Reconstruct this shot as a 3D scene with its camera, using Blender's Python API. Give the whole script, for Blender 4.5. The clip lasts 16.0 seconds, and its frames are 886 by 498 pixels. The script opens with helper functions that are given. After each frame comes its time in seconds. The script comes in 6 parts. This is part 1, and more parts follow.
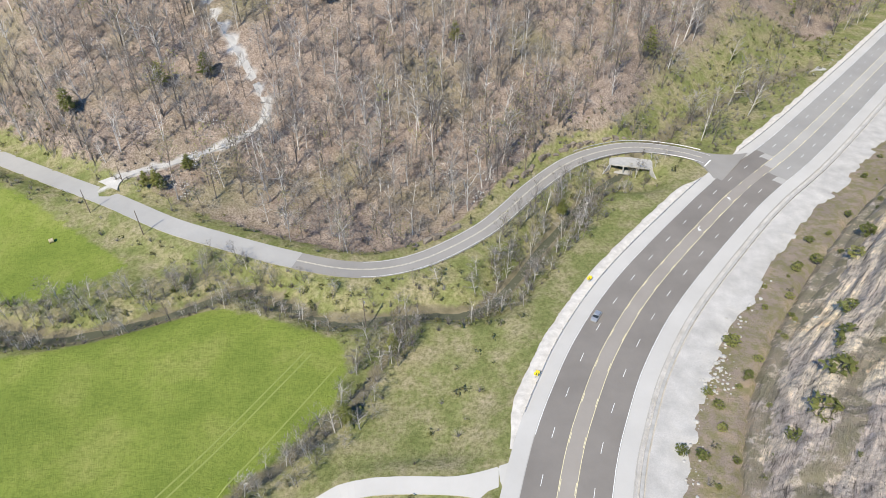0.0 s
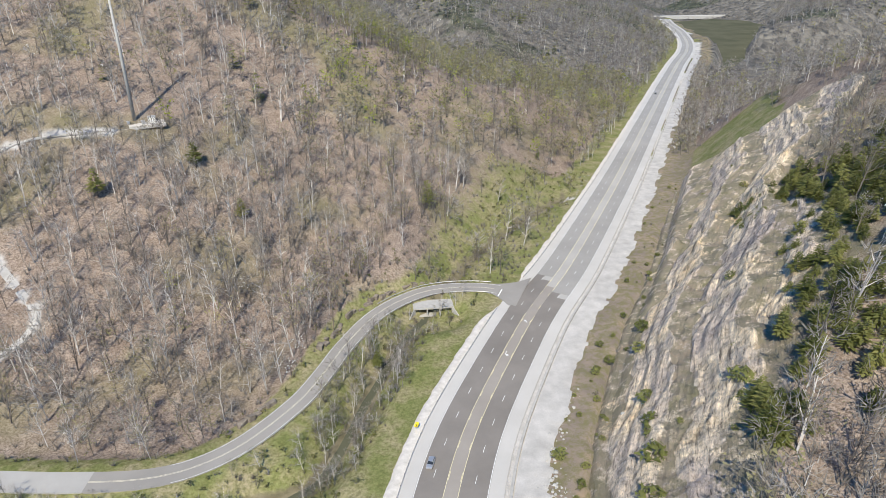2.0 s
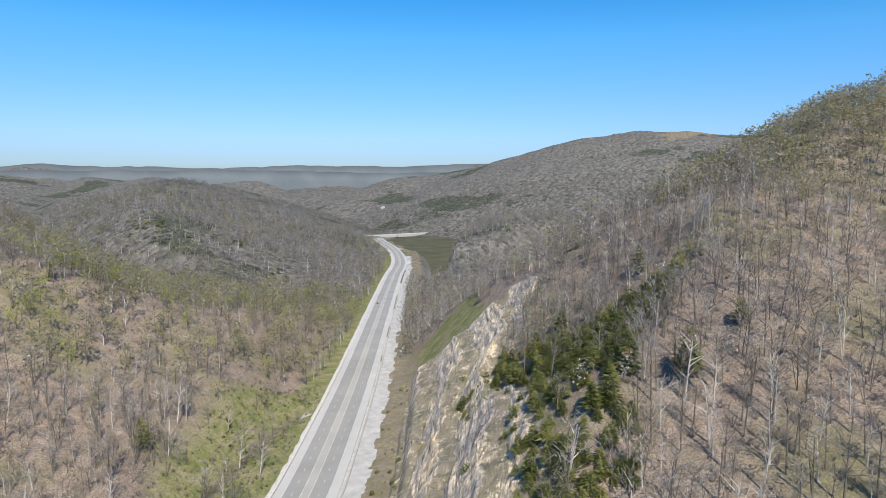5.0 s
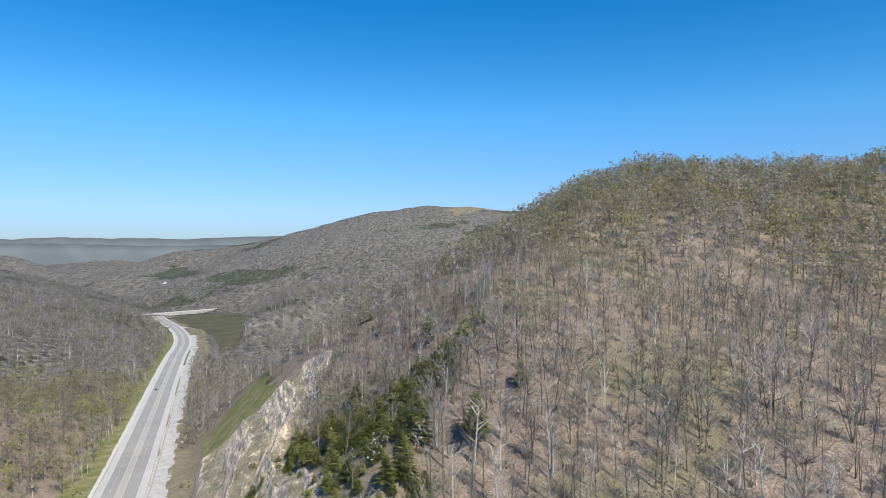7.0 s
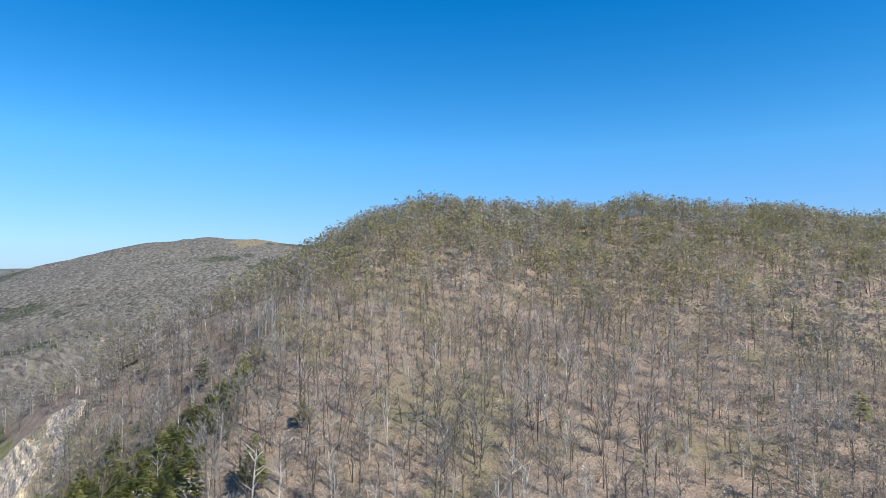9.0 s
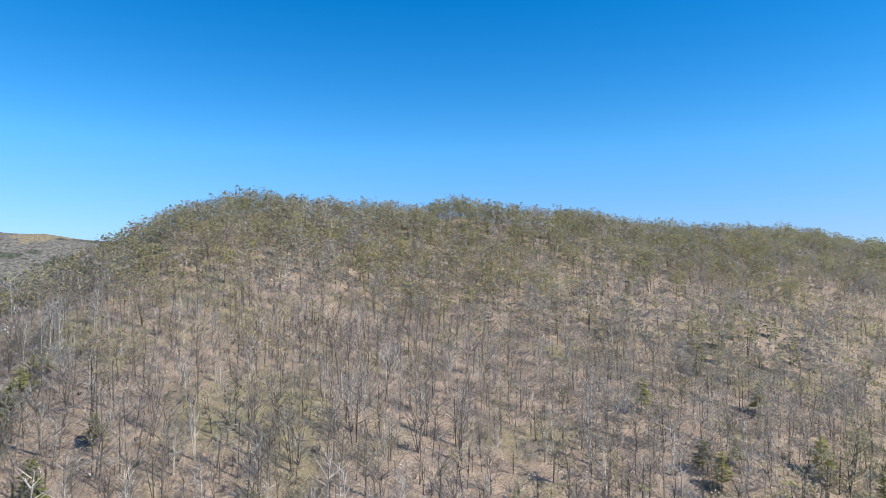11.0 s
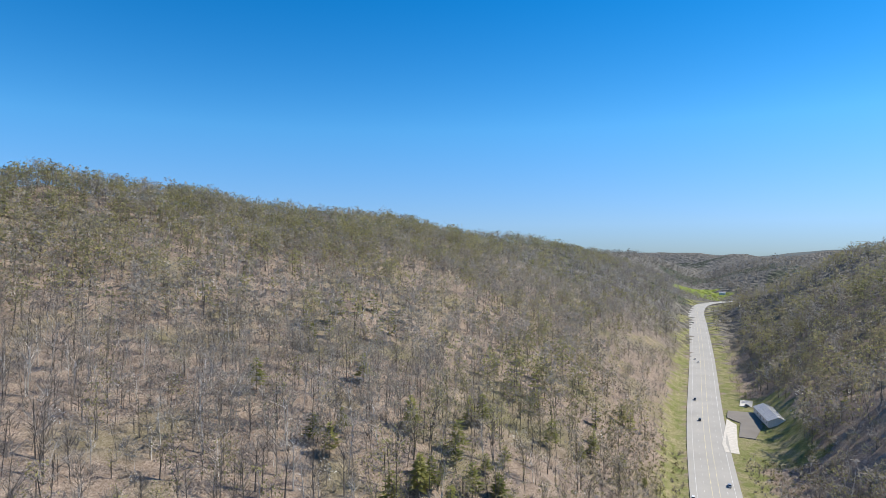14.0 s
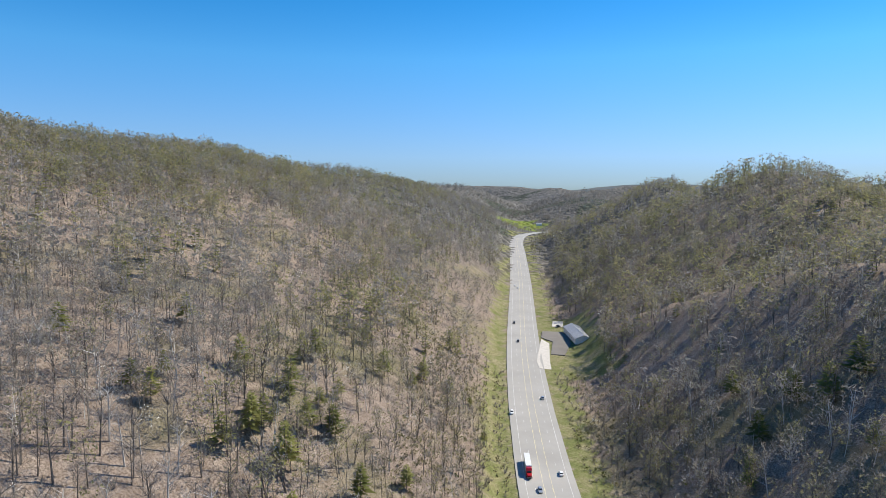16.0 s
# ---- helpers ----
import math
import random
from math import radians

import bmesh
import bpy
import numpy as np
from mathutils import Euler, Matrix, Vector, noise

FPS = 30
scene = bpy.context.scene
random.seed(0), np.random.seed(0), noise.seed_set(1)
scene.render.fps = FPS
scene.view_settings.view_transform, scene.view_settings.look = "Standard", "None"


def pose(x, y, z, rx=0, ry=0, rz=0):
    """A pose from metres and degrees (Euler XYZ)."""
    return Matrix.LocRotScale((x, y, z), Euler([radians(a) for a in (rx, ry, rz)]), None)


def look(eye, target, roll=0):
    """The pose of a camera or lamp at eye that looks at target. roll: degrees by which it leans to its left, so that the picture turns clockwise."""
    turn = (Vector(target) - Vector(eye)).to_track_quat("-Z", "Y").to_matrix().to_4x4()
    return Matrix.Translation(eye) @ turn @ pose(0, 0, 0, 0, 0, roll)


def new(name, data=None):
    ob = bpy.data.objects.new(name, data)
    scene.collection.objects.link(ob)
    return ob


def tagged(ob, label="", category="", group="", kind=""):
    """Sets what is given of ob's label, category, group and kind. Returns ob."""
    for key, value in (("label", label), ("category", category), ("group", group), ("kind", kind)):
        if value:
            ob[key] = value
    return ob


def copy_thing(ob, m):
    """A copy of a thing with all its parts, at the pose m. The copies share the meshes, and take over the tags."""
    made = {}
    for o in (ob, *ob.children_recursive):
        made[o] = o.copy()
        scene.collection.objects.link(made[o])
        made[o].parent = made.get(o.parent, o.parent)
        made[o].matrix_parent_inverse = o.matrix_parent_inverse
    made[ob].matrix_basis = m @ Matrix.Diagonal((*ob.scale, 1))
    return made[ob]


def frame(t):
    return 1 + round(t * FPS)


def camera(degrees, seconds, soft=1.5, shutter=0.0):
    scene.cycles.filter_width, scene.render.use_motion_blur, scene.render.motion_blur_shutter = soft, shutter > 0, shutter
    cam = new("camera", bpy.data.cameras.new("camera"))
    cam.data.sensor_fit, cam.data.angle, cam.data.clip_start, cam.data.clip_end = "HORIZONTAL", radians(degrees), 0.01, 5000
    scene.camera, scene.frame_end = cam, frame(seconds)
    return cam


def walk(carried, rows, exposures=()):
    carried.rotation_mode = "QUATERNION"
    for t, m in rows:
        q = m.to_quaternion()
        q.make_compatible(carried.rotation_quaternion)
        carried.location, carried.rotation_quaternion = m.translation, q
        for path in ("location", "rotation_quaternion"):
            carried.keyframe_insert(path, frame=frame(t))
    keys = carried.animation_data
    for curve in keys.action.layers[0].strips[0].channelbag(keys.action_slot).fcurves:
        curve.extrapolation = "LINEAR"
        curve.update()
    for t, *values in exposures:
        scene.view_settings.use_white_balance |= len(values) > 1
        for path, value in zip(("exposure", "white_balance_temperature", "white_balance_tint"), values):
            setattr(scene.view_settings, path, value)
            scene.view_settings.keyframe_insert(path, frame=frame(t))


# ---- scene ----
fov = math.degrees(2 * math.atan(784 / 1128.7))
cam = camera(fov, 16.0, soft=0.7)
# seconds, x, y, z, yaw, pitch, roll
PATH = [
    (0.0, 0.00, 0.00, 125.44, 0.00, -39.86, 0.03),
    (0.5, 0.45, -0.25, 125.50, -5.19, -36.39, 0.06),
    (1.0, 0.90, -0.50, 125.56, -10.50, -32.85, 0.05),
    (1.5, 1.35, -0.75, 125.62, -15.51, -29.28, -0.02),
    (2.0, 1.80, -1.00, 125.68, -19.53, -25.74, -0.08),
    (2.5, 2.26, -1.25, 125.74, -23.21, -22.12, -0.09),
    (3.0, 2.71, -1.50, 125.80, -27.07, -18.44, -0.07),
    (3.5, 3.16, -1.75, 125.87, -31.16, -14.70, -0.10),
    (4.0, 3.61, -2.00, 125.93, -34.91, -10.11, -0.10),
    (6.5, 5.86, -3.25, 126.23, -56.94, -2.56, 0.08),
    (7.0, 6.31, -3.50, 126.30, -61.69, -0.15, 0.08),
    (7.5, 6.77, -3.75, 126.36, -66.30, 2.05, 0.21),
    (8.0, 7.22, -4.00, 126.42, -70.89, 2.85, 0.03),
    (8.5, 7.67, -4.25, 126.48, -75.85, 2.91, 0.07),
    (9.0, 8.12, -4.51, 126.54, -80.48, 2.94, 0.07),
    (11.5, 10.37, -5.76, 126.85, -101.37, 2.88, -0.12),
    (12.0, 10.82, -6.01, 126.91, -107.33, 2.85, -0.15),
    (12.5, 11.28, -6.26, 126.97, -112.68, 2.84, 0.05),
    (13.0, 11.73, -6.51, 127.03, -118.44, 2.88, -0.07),
    (13.5, 12.18, -6.76, 127.09, -123.68, 2.83, -0.06),
    (14.0, 12.63, -7.01, 127.15, -129.49, 1.03, -0.12),
    (14.5, 13.08, -7.26, 127.22, -134.34, -1.51, -0.10),
    (15.0, 13.53, -7.51, 127.28, -138.71, -3.55, -0.06),
    (15.5, 13.98, -7.76, 127.34, -141.99, -4.54, 0.01),
    (16.0, 14.43, -8.01, 127.40, -144.58, -5.01, 0.12),
]
walk(cam, [(t, pose(x, y, z, 90 + pitch, 0, yaw) @ pose(0, 0, 0, 0, 0, roll)) for t, x, y, z, yaw, pitch, roll in PATH],
     [(0.0, 0.40), (2.5, 0.32), (6.5, 0.26), (8.0, 0.32), (9.0, 0.40), (11.5, 0.50), (12.5, 0.48), (13.5, 0.36), (14.5, 0.22), (16.0, 0.24)])

# ---- world, sun ----
SUN_DIR = Vector((-0.5 * 0.68, -0.866 * 0.68, 0.733)).normalized()
world = bpy.data.worlds.new("sky")
scene.world = world
world.use_nodes = True
wn = world.node_tree
sky = wn.nodes.new("ShaderNodeTexSky")
sky.sky_type, sky.sun_disc = "NISHITA", False
sky.sun_elevation = math.asin(SUN_DIR.z)
sky.sun_rotation = math.atan2(SUN_DIR.x, SUN_DIR.y)
sky.altitude, sky.air_density, sky.dust_density, sky.ozone_density = 300, 1.0, 0.0, 3.0
hsv = wn.nodes.new("ShaderNodeHueSaturation")
hsv.inputs["Saturation"].default_value = 1.45
wn.links.new(sky.outputs[0], hsv.inputs["Color"])
tone = wn.nodes.new("ShaderNodeMix")
tone.data_type, tone.blend_type = "RGBA", "MULTIPLY"
tone.inputs[0].default_value = 1.0
tone.inputs[7].default_value = (0.84, 1.0, 1.12, 1)
wn.links.new(hsv.outputs[0], tone.inputs[6])
where = wn.nodes.new("ShaderNodeTexCoord")
split = wn.nodes.new("ShaderNodeSeparateXYZ")
wn.links.new(where.outputs["Generated"], split.inputs[0])
grade = wn.nodes.new("ShaderNodeValToRGB")
for stop, (p, c) in zip([grade.color_ramp.elements[0], grade.color_ramp.elements[1], grade.color_ramp.elements.new(0.2)], ((0.0, (0.37, 0.47, 0.84)), (0.45, (3.1, 2.25, 1.9)), (0.2, (1.5, 1.25, 1.14)))):
    stop.position, stop.color = p, (*c, 1)
wn.links.new(split.outputs[2], grade.inputs[0])
air = wn.nodes.new("ShaderNodeMix")
air.data_type, air.blend_type = "RGBA", "MULTIPLY"
air.inputs[0].default_value = 1.0
wn.links.new(tone.outputs[2], air.inputs[6])
wn.links.new(grade.outputs[0], air.inputs[7])
wn.links.new(air.outputs[2], wn.nodes["Background"].inputs[0])
wn.nodes["Background"].inputs[1].default_value = 0.105
sun_data = bpy.data.lights.new("sun", "SUN")
sun_data.energy, sun_data.angle, sun_data.color = 5.0, radians(0.53), (1.0, 0.93, 0.79)
sun = new("sun", sun_data)
sun.matrix_world = look(SUN_DIR * 300, (0, 0, 0))


# ---- materials ----
class Nodes:
    """A small shorthand for node materials."""

    def __init__(self, name, rough=0.9, spec=0.2):
        self.mat = bpy.data.materials.new(name)
        self.mat.use_nodes = True
        self.t = self.mat.node_tree
        self.b = self.t.nodes["Principled BSDF"]
        self.b.inputs["Roughness"].default_value = rough
        self.b.inputs["Specular IOR Level"].default_value = spec

    def n(self, kind, **kw):
        node = self.t.nodes.new(kind)
        for k, v in kw.items():
            if k == "op":
                node.operation = v
            elif k == "feature":
                node.feature = v
        return node

    def link(self, a, b):
        self.t.links.new(a, b)

    def coords(self, scale=(1, 1, 1)):
        c = self.n("ShaderNodeTexCoord")
        m = self.n("ShaderNodeMapping")
        m.inputs["Scale"].default_value = scale
        self.link(c.outputs["Object"], m.inputs["Vector"])
        return m.outputs[0]

    def noise(self, scale, detail=4, rough=0.55, stretch=(1, 1, 1), distortion=0.0):
        t = self.n("ShaderNodeTexNoise")
        t.inputs["Scale"].default_value, t.inputs["Detail"].default_value = scale, detail
        t.inputs["Roughness"].default_value, t.inputs["Distortion"].default_value = rough, distortion
        self.link(self.coords(stretch), t.inputs["Vector"])
        return t.outputs["Fac"]

    def ramp(self, fac, stops):
        r = self.n("ShaderNodeValToRGB")
        el = r.color_ramp.elements
        while len(el) < len(stops):
            el.new(0.5)
        for e_, (p, c) in zip(el, stops):
            e_.position, e_.color = p, (*c, 1)
        self.link(fac, r.inputs[0])
        return r.outputs[0]

    def mix(self, fac, a, b, blend="MIX"):
        m = self.n("ShaderNodeMix")
        m.data_type, m.blend_type = "RGBA", blend
        for sock, v in ((m.inputs[0], fac), (m.inputs[6], a), (m.inputs[7], b)):
            if isinstance(v, (int, float)):
                sock.default_value = v
            elif isinstance(v, tuple):
                sock.default_value = (*v, 1)
            else:
                self.link(v, sock)
        return m.outputs[2]

    def math(self, op, a, b=0.0, clamp=False):
        m = self.n("ShaderNodeMath", op=op)
        m.use_clamp = clamp
        for sock, v in ((m.inputs[0], a), (m.inputs[1], b)):
            if isinstance(v, (int, float)):
                sock.default_value = v
            else:
                self.link(v, sock)
        return m.outputs[0]

    def attr(self, name):
        a = self.n("ShaderNodeAttribute")
        a.attribute_name = name
        return a.outputs["Fac"]

    def bump(self, fac, strength, distance):
        b = self.n("ShaderNodeBump")
        b.inputs["Strength"].default_value, b.inputs["Distance"].default_value = strength, distance
        self.link(fac, b.inputs["Height"])
        self.link(b.outputs[0], self.b.inputs["Normal"])

    def colour(self, c):
        if isinstance(c, tuple):
            self.b.inputs["Base Color"].default_value = (*c, 1)
        else:
            self.link(c, self.b.inputs["Base Color"])
        return self.mat


def two_tone(name, a, b, scale, rough=0.85, spec=0.2, bump=0.0, fine=None, metal=0.0):
    m = Nodes(name, rough, spec)
    m.b.inputs["Metallic"].default_value = metal
    col = m.ramp(m.noise(scale, 5), [(0.3, a), (0.7, b)])
    if fine:
        col = m.mix(m.math("MULTIPLY", m.noise(fine, 3), 0.6), col, tuple(0.6 * v for v in a))
    if bump:
        m.bump(m.noise(fine or scale * 4, 4), 0.6, bump)
    return m.colour(col)


def island_mat(name, stops, patch=None, patch_amount=0.5, rough=0.9, through_light=0.45, veil=0.0):
    """Foliage and twigs: colour by random island, shifted by a broad patch noise; thin, so that some light passes."""
    m = Nodes(name, rough, 0.1)
    g = m.n("ShaderNodeNewGeometry")
    one = m.math("FRACT", m.math("ADD", m.attr("tree"), m.n("ShaderNodeObjectInfo").outputs["Random"]))
    col = m.ramp(m.math("ADD", m.math("MULTIPLY", one, 0.82), m.math("MULTIPLY", g.outputs["Random Per Island"], 0.18)), stops)
    if patch:
        col = m.mix(m.math("MULTIPLY", m.ramp(m.noise(0.035, 3), [(0.42, (0, 0, 0)), (0.62, (1, 1, 1))]), patch_amount), col, patch)
    thin = m.n("ShaderNodeBsdfTranslucent")
    m.link(col, thin.inputs["Color"])
    both = m.n("ShaderNodeMixShader")
    both.inputs[0].default_value = through_light
    m.link(m.b.outputs[0], both.inputs[1])
    m.link(thin.outputs[0], both.inputs[2])
    last = both
    if veil:
        # a tuft of fine twigs lets part of the view through
        clear, last = m.n("ShaderNodeBsdfTransparent"), m.n("ShaderNodeMixShader")
        lace = m.ramp(m.noise(1.5, 2, 0.6), [(max(0.0, 0.38 + 0.3 * veil - 0.16), (1, 1, 1)), (0.40 + 0.3 * veil, (0, 0, 0))])
        m.link(lace, last.inputs[0])
        m.link(both.outputs[0], last.inputs[1])
        m.link(clear.outputs[0], last.inputs[2])
    m.link(last.outputs[0], m.t.nodes["Material Output"].inputs["Surface"])
    return m.colour(col)


def ground_material():
    m = Nodes("ground", 0.95, 0.1)
    litter = m.ramp(m.noise(0.22, 6, 0.65), [(0.25, (0.22, 0.17, 0.137)), (0.5, (0.35, 0.28, 0.226)), (0.75, (0.48, 0.40, 0.335))])
    litter = m.mix(m.ramp(m.noise(1.5, 5, 0.75), [(0.42, (0, 0, 0)), (0.60, (0.85, 0.85, 0.85))]), litter, (0.12, 0.088, 0.066))
    moss = m.ramp(m.noise(0.02, 4), [(0.5, (0, 0, 0)), (0.68, (1, 1, 1))])
    litter = m.mix(m.math("MULTIPLY", moss, 0.5), litter, (0.15, 0.16, 0.06))
    field = m.ramp(m.noise(0.06, 6, 0.6, (1, 1, 1)), [(0.3, (0.145, 0.195, 0.036)), (0.5, (0.20, 0.245, 0.05)), (0.75, (0.29, 0.295, 0.09))])
    field = m.mix(m.ramp(m.noise(0.8, 6, 0.75), [(0.45, (0, 0, 0)), (0.65, (0.6, 0.6, 0.6))]), field, (0.105, 0.14, 0.026))
    rough_grass = m.ramp(m.noise(0.12, 6, 0.65), [(0.3, (0.15, 0.178, 0.058)), (0.45, (0.225, 0.235, 0.095)), (0.56, (0.31, 0.28, 0.155)), (0.75, (0.39, 0.33, 0.23))])
    rough_grass = m.mix(m.ramp(m.noise(0.9, 6, 0.75), [(0.42, (0, 0, 0)), (0.62, (0.75, 0.75, 0.75))]), rough_grass, (0.10, 0.105, 0.035))
    soil = m.ramp(m.noise(0.1, 6, 0.6), [(0.3, (0.20, 0.165, 0.135)), (0.55, (0.27, 0.22, 0.175)), (0.75, (0.36, 0.27, 0.18))])
    soil = m.mix(m.ramp(m.noise(0.35, 6, 0.75), [(0.44, (0, 0, 0)), (0.58, (0.8, 0.8, 0.8))]), soil, (0.175, 0.165, 0.075))
    gravel = m.ramp(m.noise(0.25, 6, 0.7), [(0.3, (0.42, 0.40, 0.37)), (0.55, (0.58, 0.56, 0.53)), (0.8, (0.72, 0.70, 0.67))])
    gravel = m.mix(m.math("MULTIPLY", m.noise(6, 3), 0.5), gravel, (0.36, 0.34, 0.31))
    mud = m.ramp(m.noise(0.3, 5), [(0.3, (0.13, 0.115, 0.07)), (0.7, (0.24, 0.21, 0.14))])
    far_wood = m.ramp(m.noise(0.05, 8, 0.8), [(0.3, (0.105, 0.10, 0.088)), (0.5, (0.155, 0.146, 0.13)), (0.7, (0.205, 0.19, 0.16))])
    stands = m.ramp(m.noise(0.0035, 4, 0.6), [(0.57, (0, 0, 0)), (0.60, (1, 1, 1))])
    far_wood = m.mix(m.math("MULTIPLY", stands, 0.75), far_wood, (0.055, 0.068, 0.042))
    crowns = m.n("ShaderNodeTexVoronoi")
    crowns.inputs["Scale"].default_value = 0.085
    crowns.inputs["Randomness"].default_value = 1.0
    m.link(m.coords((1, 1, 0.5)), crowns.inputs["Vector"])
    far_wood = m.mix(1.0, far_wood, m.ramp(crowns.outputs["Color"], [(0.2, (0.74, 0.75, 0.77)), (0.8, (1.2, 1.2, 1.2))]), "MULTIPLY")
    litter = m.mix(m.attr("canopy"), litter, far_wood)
    wob = m.math("MULTIPLY", m.math("SUBTRACT", m.noise(0.35, 5, 0.7), 0.5), 0.9)
    col = litter
    for name, c in (("rough", rough_grass), ("field", field), ("soil", soil), ("mud", mud), ("gravel", gravel)):
        a = m.attr(name)
        edge = m.math("MULTIPLY", m.math("SUBTRACT", m.math("ADD", a, m.math("MULTIPLY", wob, 1.0 if name != "gravel" else 0.6)), 0.35), 3.3, clamp=True)
        gate = m.math("MULTIPLY", a, 6.0, clamp=True)
        col = m.mix(m.math("MULTIPLY", edge, gate), col, c)
    m.bump(m.noise(1.5, 5, 0.7), 0.8, 0.35)
    domes = m.n("ShaderNodeBump")
    domes.inputs["Strength"].default_value, domes.inputs["Distance"].default_value = 1.0, 7.0
    m.link(m.math("MULTIPLY", m.math("SUBTRACT", 1.0, crowns.outputs["Distance"]), m.attr("canopy")), domes.inputs["Height"])
    m.link(m.b.inputs["Normal"].links[0].from_socket, domes.inputs["Normal"])
    m.link(domes.outputs[0], m.b.inputs["Normal"])
    return m.colour(col)


def asphalt(name, a, b, streak=0.3):
    m = Nodes(name, 0.85, 0.3)
    col = m.ramp(m.noise(0.05, 5, 0.6), [(0.3, a), (0.7, b)])
    col = m.mix(m.math("MULTIPLY", m.noise(0.5, 5, 0.7), streak), col, tuple(0.7 * v for v in a))
    col = m.mix(m.math("MULTIPLY", m.noise(9, 2), 0.25), col, tuple(1.25 * v for v in b))
    m.bump(m.noise(30, 2), 0.2, 0.01)
    return m.colour(col)


def rock_material():
    m = Nodes("rock", 0.9, 0.2)
    tint = m.ramp(m.noise(0.035, 5, 0.65), [(0.30, (0.40, 0.345, 0.325)), (0.44, (0.55, 0.48, 0.42)), (0.56, (0.72, 0.62, 0.48)), (0.70, (0.74, 0.55, 0.33))])
    grain = m.ramp(m.noise(0.55, 6, 0.7, (1, 1, 0.5)), [(0.28, (0.42, 0.41, 0.40)), (0.5, (0.95, 0.94, 0.93)), (0.70, (1.35, 1.32, 1.28))])
    rock = m.mix(1.0, tint, grain, "MULTIPLY")
    along_bed = m.n("ShaderNodeCombineXYZ")
    m.link(m.math("MULTIPLY", m.attr("run"), 0.12), along_bed.inputs[0])
    m.link(m.math("MULTIPLY", m.attr("rise"), 1.15), along_bed.inputs[1])
    beds = m.n("ShaderNodeTexNoise")
    beds.inputs["Scale"].default_value, beds.inputs["Detail"].default_value, beds.inputs["Roughness"].default_value, beds.inputs["Distortion"].default_value = 0.9, 7, 0.72, 0.25
    m.link(along_bed.outputs[0], beds.inputs["Vector"])
    fine = m.n("ShaderNodeTexNoise")
    fine.inputs["Scale"].default_value, fine.inputs["Detail"].default_value, fine.inputs["Roughness"].default_value, fine.inputs["Distortion"].default_value = 2.6, 5, 0.65, 0.2
    m.link(along_bed.outputs[0], fine.inputs["Vector"])
    rock = m.mix(1.0, rock, m.ramp(beds.outputs["Fac"], [(0.34, (0.58, 0.56, 0.54)), (0.5, (1.05, 1.05, 1.04)), (0.66, (1.4, 1.37, 1.3))]), "MULTIPLY")
    for node, lo, hi, depth in ((beds, 0.37, 0.41, 0.8), (fine, 0.37, 0.41, 0.75)):
        gap = m.ramp(node.outputs["Fac"], [(lo, (1, 1, 1)), (hi, (0, 0, 0))])
        rock = m.mix(m.math("MULTIPLY", gap, depth), rock, (0.10, 0.085, 0.075))
    joints = m.n("ShaderNodeTexVoronoi", feature="DISTANCE_TO_EDGE")
    joints.inputs["Scale"].default_value = 0.55
    block = m.n("ShaderNodeCombineXYZ")
    m.link(m.math("MULTIPLY", m.attr("run"), 0.42), block.inputs[0])
    m.link(m.math("ADD", m.attr("rise"), m.math("MULTIPLY", m.noise(0.8, 4), 1.2)), block.inputs[1])
    m.link(block.outputs[0], joints.inputs["Vector"])
    rock = m.mix(m.math("MULTIPLY", m.ramp(joints.outputs["Distance"], [(0.015, (1, 1, 1)), (0.05, (0, 0, 0))]), 0.2), rock, (0.085, 0.072, 0.064))
    scrub = m.ramp(m.noise(0.16, 6, 0.7), [(0.30, (0.21, 0.20, 0.11)), (0.45, (0.29, 0.26, 0.18)), (0.60, (0.36, 0.305, 0.235)), (0.75, (0.52, 0.38, 0.25))])
    scrub = m.mix(m.math("MULTIPLY", m.noise(1.8, 4, 0.7), 0.5), scrub, (0.17, 0.15, 0.10))
    edge = m.math("MULTIPLY", m.math("SUBTRACT", m.math("ADD", m.attr("face"), m.math("MULTIPLY", m.math("SUBTRACT", m.noise(0.22, 6, 0.75), 0.44), 3.0)), 0.22), 3.0, clamp=True)
    m.bump(m.math("ADD", m.math("MULTIPLY", beds.outputs["Fac"], 1.5), m.noise(1.3, 6, 0.75)), 1.0, 0.8)
    return m.colour(m.mix(edge, scrub, rock))


M_GROUND = ground_material()
M_ROCK = rock_material()
M_ASPHALT = asphalt("asphalt_lane", (0.168, 0.152, 0.135), (0.25, 0.228, 0.203))
M_ASPHALT_BROWN = asphalt("asphalt_turn_lane", (0.265, 0.238, 0.208), (0.335, 0.305, 0.268))
M_ASPHALT_OLD = asphalt("asphalt_pale", (0.35, 0.335, 0.308), (0.44, 0.42, 0.388))
M_ASPHALT_MID = asphalt("asphalt_mid", (0.27, 0.26, 0.24), (0.355, 0.34, 0.315))
M_SHOULDER = asphalt("shoulder", (0.44, 0.423, 0.39), (0.53, 0.51, 0.475), 0.2)
M_OLD_ROAD = asphalt("old_side_road", (0.33, 0.32, 0.298), (0.43, 0.415, 0.388), 0.4)
M_SIDE_ROAD = asphalt("side_road", (0.235, 0.222, 0.203), (0.32, 0.302, 0.276))
M_PAINT_W = two_tone("white_road_paint", (0.62, 0.62, 0.60), (0.82, 0.82, 0.80), 1.5, 0.6)
M_PAINT_PALE = two_tone("faded_yellow_paint", (0.55, 0.50, 0.38), (0.66, 0.62, 0.50), 1.0, 0.6)
M_PAINT_Y = two_tone("yellow_road_paint", (0.66, 0.57, 0.32), (0.76, 0.69, 0.46), 1.0, 0.6)
